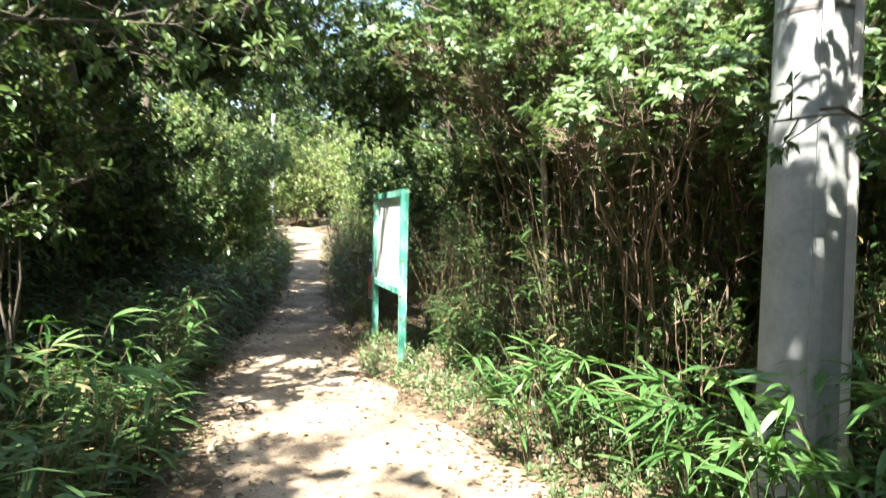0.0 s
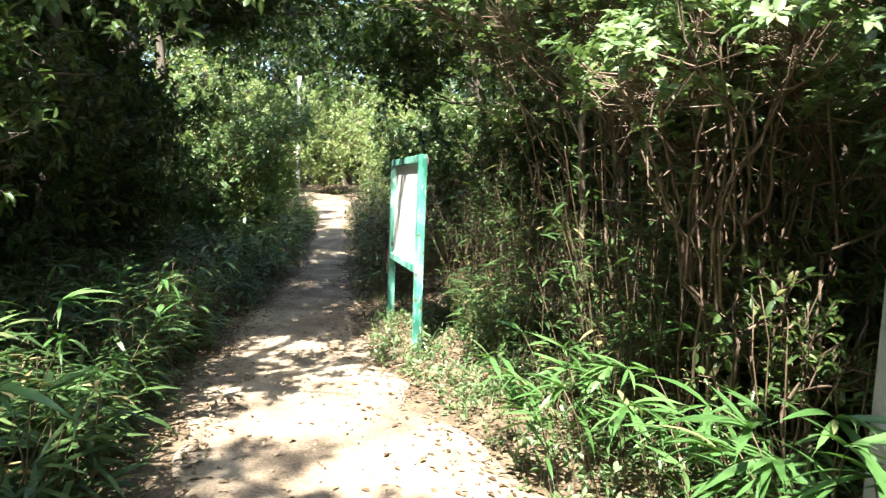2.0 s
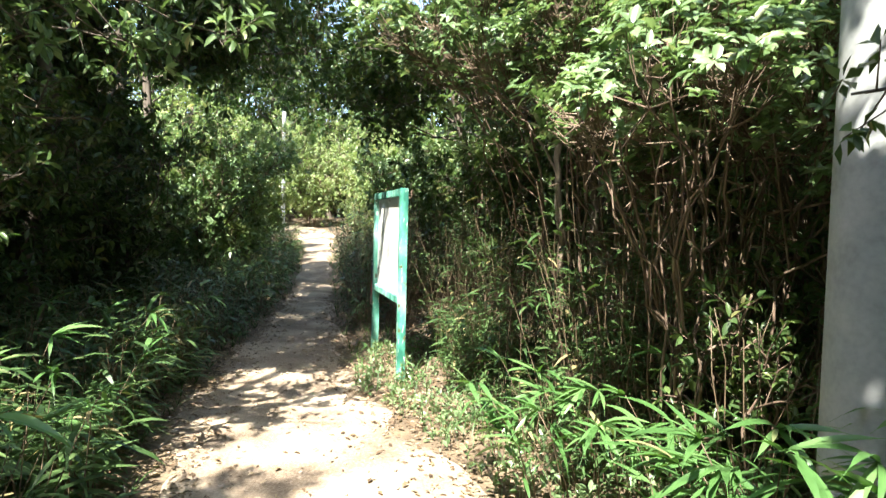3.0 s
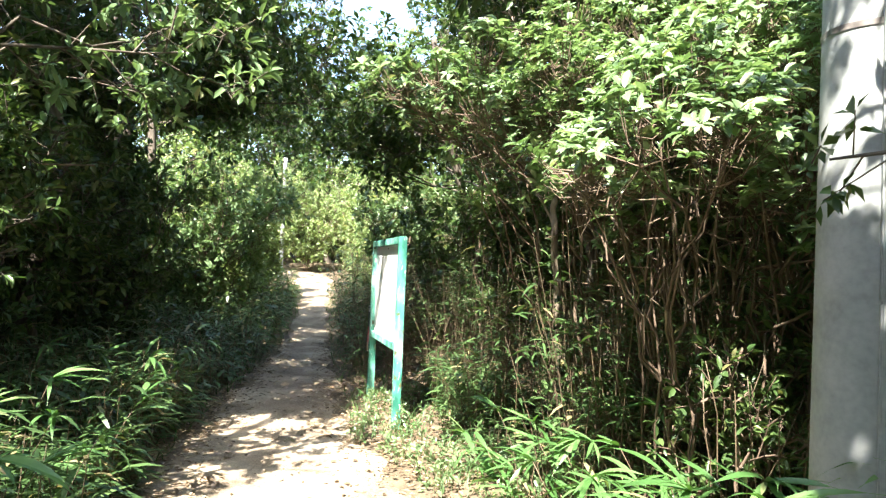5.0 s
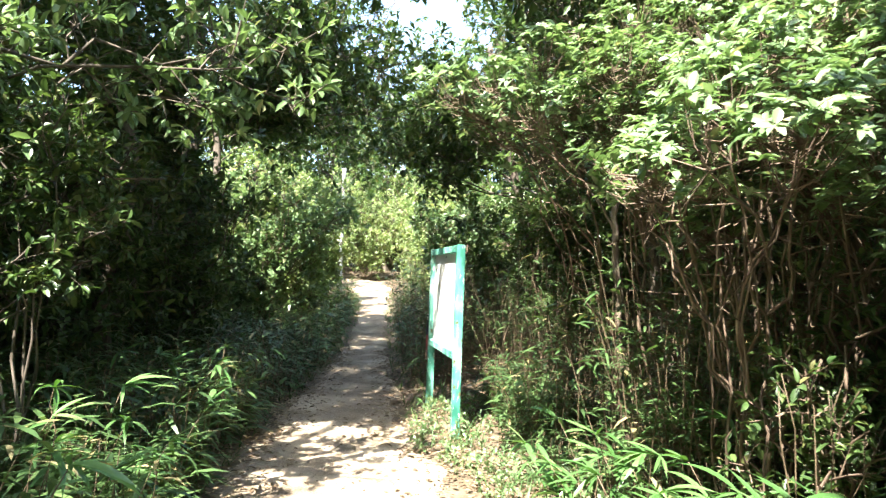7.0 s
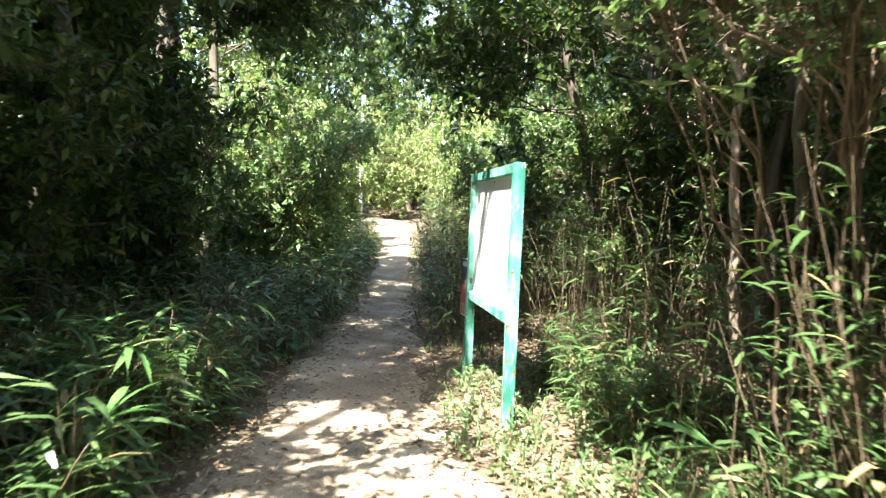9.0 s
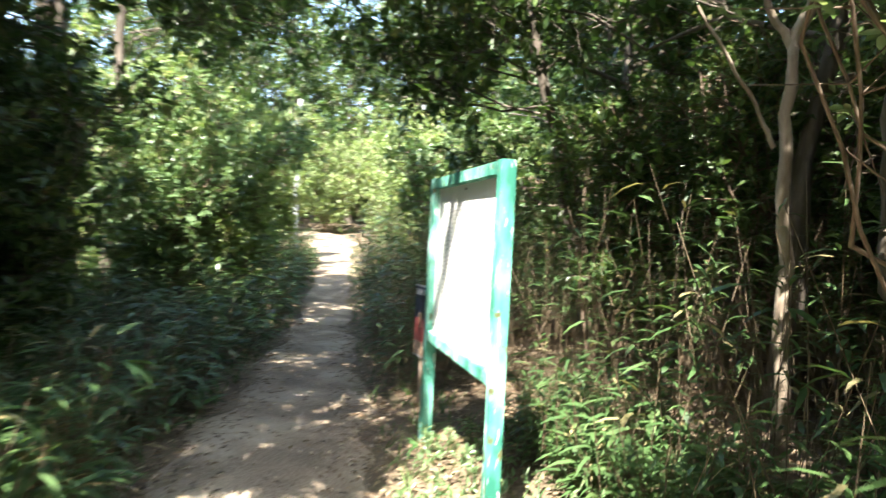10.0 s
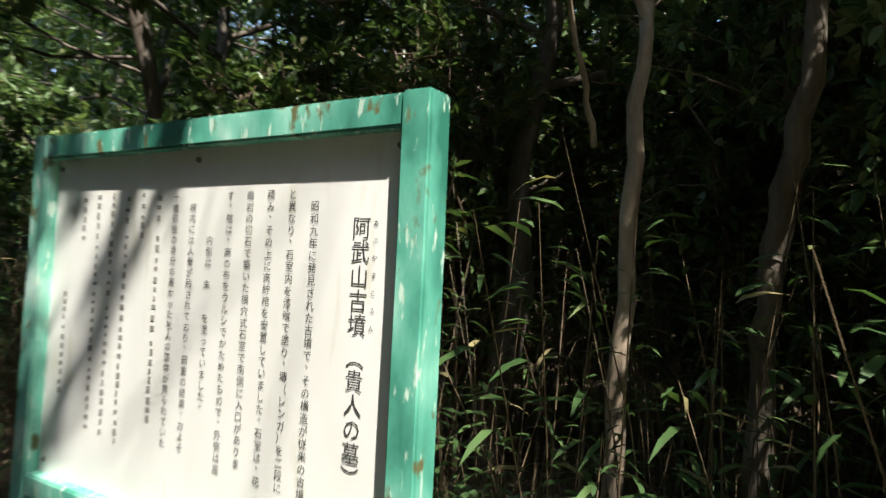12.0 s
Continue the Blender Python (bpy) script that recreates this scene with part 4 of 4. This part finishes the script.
drawn_tree([[(1.75, 7.3, -0.1), (1.55, 7.2, 1.2), (1.45, 7.1, 1.7), (1.33, 6.95, 2.3), (1.3, 6.9, 4.5)], [(1.45, 7.1, 1.6), (1.9, 7.2, 2.6), (2.3, 7.3, 3.8)]],
           (0.06, 0.04), [((1.3, 6.9, 4.4), (2.0, 6.6, 5.6)), ((1.3, 6.9, 4.4), (1.4, 7.8, 5.4)), ((2.3, 7.3, 3.7), (3.2, 7.5, 4.8)), ((2.3, 7.3, 3.7), (2.4, 8.4, 4.6))], "brown-stemmed tree leaning over the thicket")
drawn_tree([[(0.75, 10.9, -0.1), (0.5, 10.88, 1.4), (0.27, 10.87, 2.3), (-0.2, 10.87, 4.1), (-0.4, 10.9, 5.2)]], (0.075,),
           [((0.1, 10.87, 2.9), (-1.9, 12.2, 3.5)), ((0.1, 10.87, 2.8), (-1.5, 11.6, 3.25)), ((0.0, 10.87, 3.1), (-1.8, 11.8, 3.7)), ((0.0, 10.87, 3.2), (-1.2, 12.4, 3.6)), ((-0.1, 10.87, 3.6), (-1.6, 11.6, 4.1)), ((-0.2, 10.87, 4.1), (-1.3, 10.4, 4.6)), ((-0.4, 10.9, 5.0), (0.8, 10.6, 5.8)), ((-0.4, 10.9, 5.0), (0.4, 11.8, 5.6)), ((-0.2, 10.87, 4.0), (1.0, 10.2, 4.6)), ((0.0, 10.87, 3.2), (0.9, 9.8, 3.6)), ((0.0, 10.87, 3.2), (-0.7, 9.9, 3.7))], "dark leaning tree whose branch hangs over the path", None, 10, 0.14)

drawn_tree([[(-3.3, 4.2, -0.1), (-3.25, 4.25, 2.0), (-3.1, 4.3, 4.5)]], (0.06,), [((-3.2, 4.25, 2.6), (-1.75, 4.9, 2.95)), ((-3.2, 4.25, 2.9), (-2.2, 5.6, 3.2)), ((-3.15, 4.3, 3.2), (-1.9, 4.0, 3.6)), ((-3.1, 4.3, 3.8), (-2.4, 5.2, 4.4)), ((-3.2, 4.25, 2.5), (-2.6, 3.5, 2.7)), ((-3.2, 4.3, 2.2), (-3.4, 5.9, 2.8))], "evergreen tree with a low leafy branch over the bank", None, 8, 0.1, False)
# Stands out of view; its limbs are there to throw shade on the pole.
drawn_tree([[(2.9, 1.5, -0.1), (2.8, 1.55, 2.0), (2.7, 1.6, 5.0)]], (0.07,), [((2.8, 1.6, 2.9), (1.15, 2.2, 3.3)), ((2.8, 1.6, 3.4), (1.3, 1.7, 3.9)), ((2.7, 1.6, 4.2), (0.9, 1.6, 4.6)), ((2.7, 1.6, 4.6), (3.6, 1.0, 5.5))], "unseen leafy tree added to cast leaf shade on the utility pole", None, 7, 0.1, False)

drawn_tree([[(2.35, 2.3, -0.1), (2.2, 2.35, 1.0), (2.1, 2.4, 1.75)]], (0.014,), [((2.12, 2.4, 1.6), (1.4, 2.5, 1.98)), ((2.12, 2.4, 1.7), (1.75, 2.35, 1.75)), ((2.1, 2.4, 1.72), (1.8, 2.6, 2.3))], "slender sapling with fresh green leaves before the utility pole", None, 4, 0.075, sun_gap)

boughs = [((-4.5, 9.6, 3.4 + 0.16 * k), (-3.6 + 0.62 * (k % 4), 9.2 + 0.9 * (k // 4) + 0.4 * (k % 2), 3.7 + 0.5 * (k // 4) + 0.35 * (k % 3))) for k in range(16)]
drawn_tree([[(-4.7, 9.5, -0.1), (-4.6, 9.55, 2.5), (-4.4, 9.6, 6.6)]], (0.11,), boughs, "dark evergreen tree whose boughs arch over the path", None, 14, 0.13, sun_gap)

boughs = [((-6.0, 13.6, 3.8 + 0.16 * k), (-5.2 + 0.7 * (k % 4), 13.2 + 1.0 * (k // 4), 4.2 + 0.5 * (k // 4) + 0.35 * (k % 3))) for k in range(11)]
drawn_tree([[(-6.2, 13.5, -0.1), (-6.1, 13.55, 3.0), (-6.0, 13.6, 7.4)]], (0.11,), boughs, "dark evergreen tree whose boughs arch over the path", None, 14, 0.14, sun_gap)

# Added limbs, out of view overhead, that keep the sun off the thicket.
roof = [((2.7, 7.3, 4.3 + 0.05 * k), (-0.8 + 0.8 * (k % 4), 4.3 + 1.0 * (k // 4), 4.8 + 0.3 * (k % 3))) for k in range(16)]
drawn_tree([[(3.0, 7.4, -0.1), (2.9, 7.4, 2.5), (2.6, 7.2, 5.6)]], (0.08,), roof, "spreading evergreen tree with unseen limbs added overhead to shade the thicket", None, 8, 0.16)

# Unseen canopy over the start, added to shade the pole's lower part.
roof = [((2.4, -0.5, 4.2 + 0.06 * k), (-0.4 + 0.8 * (k % 3), -0.5 + 0.9 * (k // 3), 4.6 + 0.3 * (k % 2))) for k in range(9)]
drawn_tree([[(2.7, -0.7, -0.1), (2.6, -0.6, 2.5), (2.4, -0.5, 5.2)]], (0.08,), roof, "unseen spreading evergreen tree added to shade the utility pole's foot", None, 15, 0.18)
shrub(-4.5, 7.9, 5.2, 0.6, 10, 26, 9, 8, 0.12, LEAF, "tall column of dark ivy about a trunk", PLAIN, 0.03, sub_len=0.1, bark=BARK)
shrub(-4.9, 8.8, 3.9, 0.8, 10, 16, 9, 8, 0.12, LEAF, "tall dark evergreen shrub in the shade beside the path", PLAIN, 0.15, bark=BARK)

# woods all round: a few kinds, many trees
kinds = []
for k in range(4):
    kinds.append(forest_tree(40 + 8 * k, -60, rng.uniform(8, 11), 0.13, 0.8, 3.0, 16, 9, 7, 7, 0.26, mat=LEAF_SUNLIT if k == 3 else LEAF, gap=False, label="tall woodland tree in the depth of the wood"))
bushes = []
for k in range(3):
    bushes.append(shrub(40 + 8 * k, -70, 3.2, 1.7, 10, 13, 8, 7, 0.2, LEAF if k else LEAF_SUNLIT, shape=PLAIN, leafy=0.05, label="leafy bush in the depth of the wood", bark=BARK))


def planted(src, x, y, s):
    m = Matrix.Translation((x, y, float(gz(x, y)) - 0.05)) @ Matrix.Rotation(rng.uniform(0, 6.28), 4, "Z") @ Matrix.Scale(s, 4)
    back = Matrix.Translation((-src["home"][0], -src["home"][1], -src["home"][2]))
    made = copy_thing(src, Matrix.Identity(4))
    made.matrix_basis = m @ back
    return made


for k, t in enumerate(kinds):
    t["home"] = (40.0 + 8 * k, -60.0, float(gz(40 + 8 * k, -60)))
for k, t in enumerate(bushes):
    t["home"] = (40.0 + 8 * k, -70.0, float(gz(40 + 8 * k, -70)))
for k in range(120):
    a = k * 2.399963
    r = 11 + 27 * (k / 120)
    tx, ty = -2 + r * math.sin(a), 7 + r * math.cos(a)
    if -14 < ty < 32 and (-13 if ty > 7 else -3) < tx - path_x(ty) < (3 if ty < 13 else 6):
        continue
    if ty < -9 and k % 2:
        continue
    planted(kinds[k % 3], tx, ty, rng.uniform(0.8, 1.2))
# Two in three of these distant trees wear the leaf with painted sunlight.
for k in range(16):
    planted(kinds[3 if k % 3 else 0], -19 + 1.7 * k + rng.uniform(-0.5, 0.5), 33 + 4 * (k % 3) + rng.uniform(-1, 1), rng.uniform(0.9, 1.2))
for k in range(170):
    a = k * 2.399963 + 1
    r = 6.5 + 30 * (k / 170) ** 0.8
    tx, ty = -2 + r * math.sin(a), 8 + r * math.cos(a)
    if abs(tx - path_x(ty)) < (4.2 if ty < 12 else 2.6) and -14 < ty < 29:
        continue
    if ty < -6 and k % 3:
        continue
    # Bushes round the path's far end take the leaf colour that imitates sunlight.
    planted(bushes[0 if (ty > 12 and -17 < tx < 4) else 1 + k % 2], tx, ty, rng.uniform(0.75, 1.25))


# wooded slopes that close the distance
def slopes():
    n, rows = 180, 10
    V = []
    for j in range(rows):
        for i in range(n):
            a = 2 * math.pi * i / n
            top = 13 + 5 * noise.noise(Vector((math.cos(a) * 2, math.sin(a) * 2, 0))) + 2.5 * noise.noise(Vector((math.cos(a) * 14, math.sin(a) * 14, 3)))
            r = 62 + 14 * j / rows + 2.5 * noise.noise(Vector((math.cos(a) * 20, math.sin(a) * 20, j)))
            V.append((r * math.cos(a), 8 + r * math.sin(a), -3 + (top + 3) * j / (rows - 1)))
    T = [t for j in range(rows - 1) for i in range(n) for p, q in [(j * n + i, j * n + (i + 1) % n)] for t in ((p, q, q + n), (p, q + n, p + n))]
    return np.array(V), np.array(T)


WOODS = rough_material("far_woods", [(0.35, (0.02, 0.04, 0.012)), (0.5, (0.05, 0.1, 0.025)), (0.7, (0.1, 0.17, 0.05))], 0.5, 0.9, 1.0, 0.8, None, 3)
tagged(part_tris("backdrop", slopes(), WOODS), "wooded slopes in the distance", "backdrop", kind="structure")


# ---- litter and weeds ----
def dropped(n, x0, x1, y0, y1, keep, size, label, name, mat):
    x, y = scatter(n, x0, x1, y0, y1, keep)
    m = len(x)
    a = rng.uniform(0, 6.28, m)
    V = leaves(BROAD, on_ground(x, y, 0.026), np.stack([np.cos(a), np.sin(a), rng.uniform(-0.1, 0.3, m)], 1), np.array([0, 0, 1.0]) + 0.35 * spray(m), size * rng.uniform(0.5, 1.2, m), 0.5 * rng.uniform(0.6, 1.2, m))
    return tagged(part_tris(name, V, mat), label, "leaf litter", kind="stuff")


def edge_odds(x, y):
    u = np.abs(x - path_x(y)) / path_w(y)
    return rng.random(len(x)) < np.clip(0.12 + 0.2 * smooth(5.5, 7.5, y) + 1.5 * (u - 0.4), 0.08, 1.0)


dropped(32000, -3.8, 2.6, 1.5, 14, edge_odds, 0.055, "dry brown fallen leaves strewn along the path", "fallen_leaves", DRY)
x, y = scatter(2600, -0.9, 3.2, 2.2, 8.6, lambda x, y: (off_right(x, y) > -0.12) & (off_right(x, y) < 1.6) & far_from_pole(x, y))
weeds = on_ground(x, y, rng.uniform(0.03, 0.16, len(x)))
tagged(part_tris("weeds", joined([cluster_leaves(weeds, np.tile([0, 0, 1.0], (len(x), 1)), 6, 0.05, 0.5), rods(on_ground(x, y, -0.02), weeds, 0.0025, 0.0015)]), LEAF_LIGHT), "small broad-leaved weeds at the foot of the board", "weeds", kind="stuff")
x, y = scatter(7000, -5.5, 2.4, 1.5, 24, lambda x, y: ((off_right(x, y) > -0.06) & (off_right(x, y) < 0.7)) | ((off_left(x, y) > -0.06) & (off_left(x, y) < 0.6)))
g = np.repeat(on_ground(x, y, -0.01), 3, 0)
a = rng.uniform(0, 6.28, len(g))
tagged(part_tris("grass", leaves(BLADE, g, np.stack([np.cos(a) * 0.6, np.sin(a) * 0.6, rng.uniform(0.5, 1.2, len(g))], 1), np.stack([np.cos(a), np.sin(a), 0 * a], 1) * -0.5 + np.array([0, 0, 0.5]), rng.uniform(0.1, 0.3, len(g)), 0.035), GRASS), "thin grass along both edges of the path", "grass", kind="stuff")
x, y = scatter(1600, -3, 1.5, 1.2, 12, lambda x, y: np.abs(x - path_x(y)) < path_w(y) * 1.1)
sz = rng.uniform(0.004, 0.016, len(x))
c = on_ground(x, y, 0.02)
tagged(part_tris("pebbles", joined([rods(c, c + np.stack([sz, 0.6 * sz, 0.8 * sz], 1), sz, 0.5 * sz, 5)]), PALE_BARK), "small pale stones on the trodden earth path", "pebbles", kind="stuff")
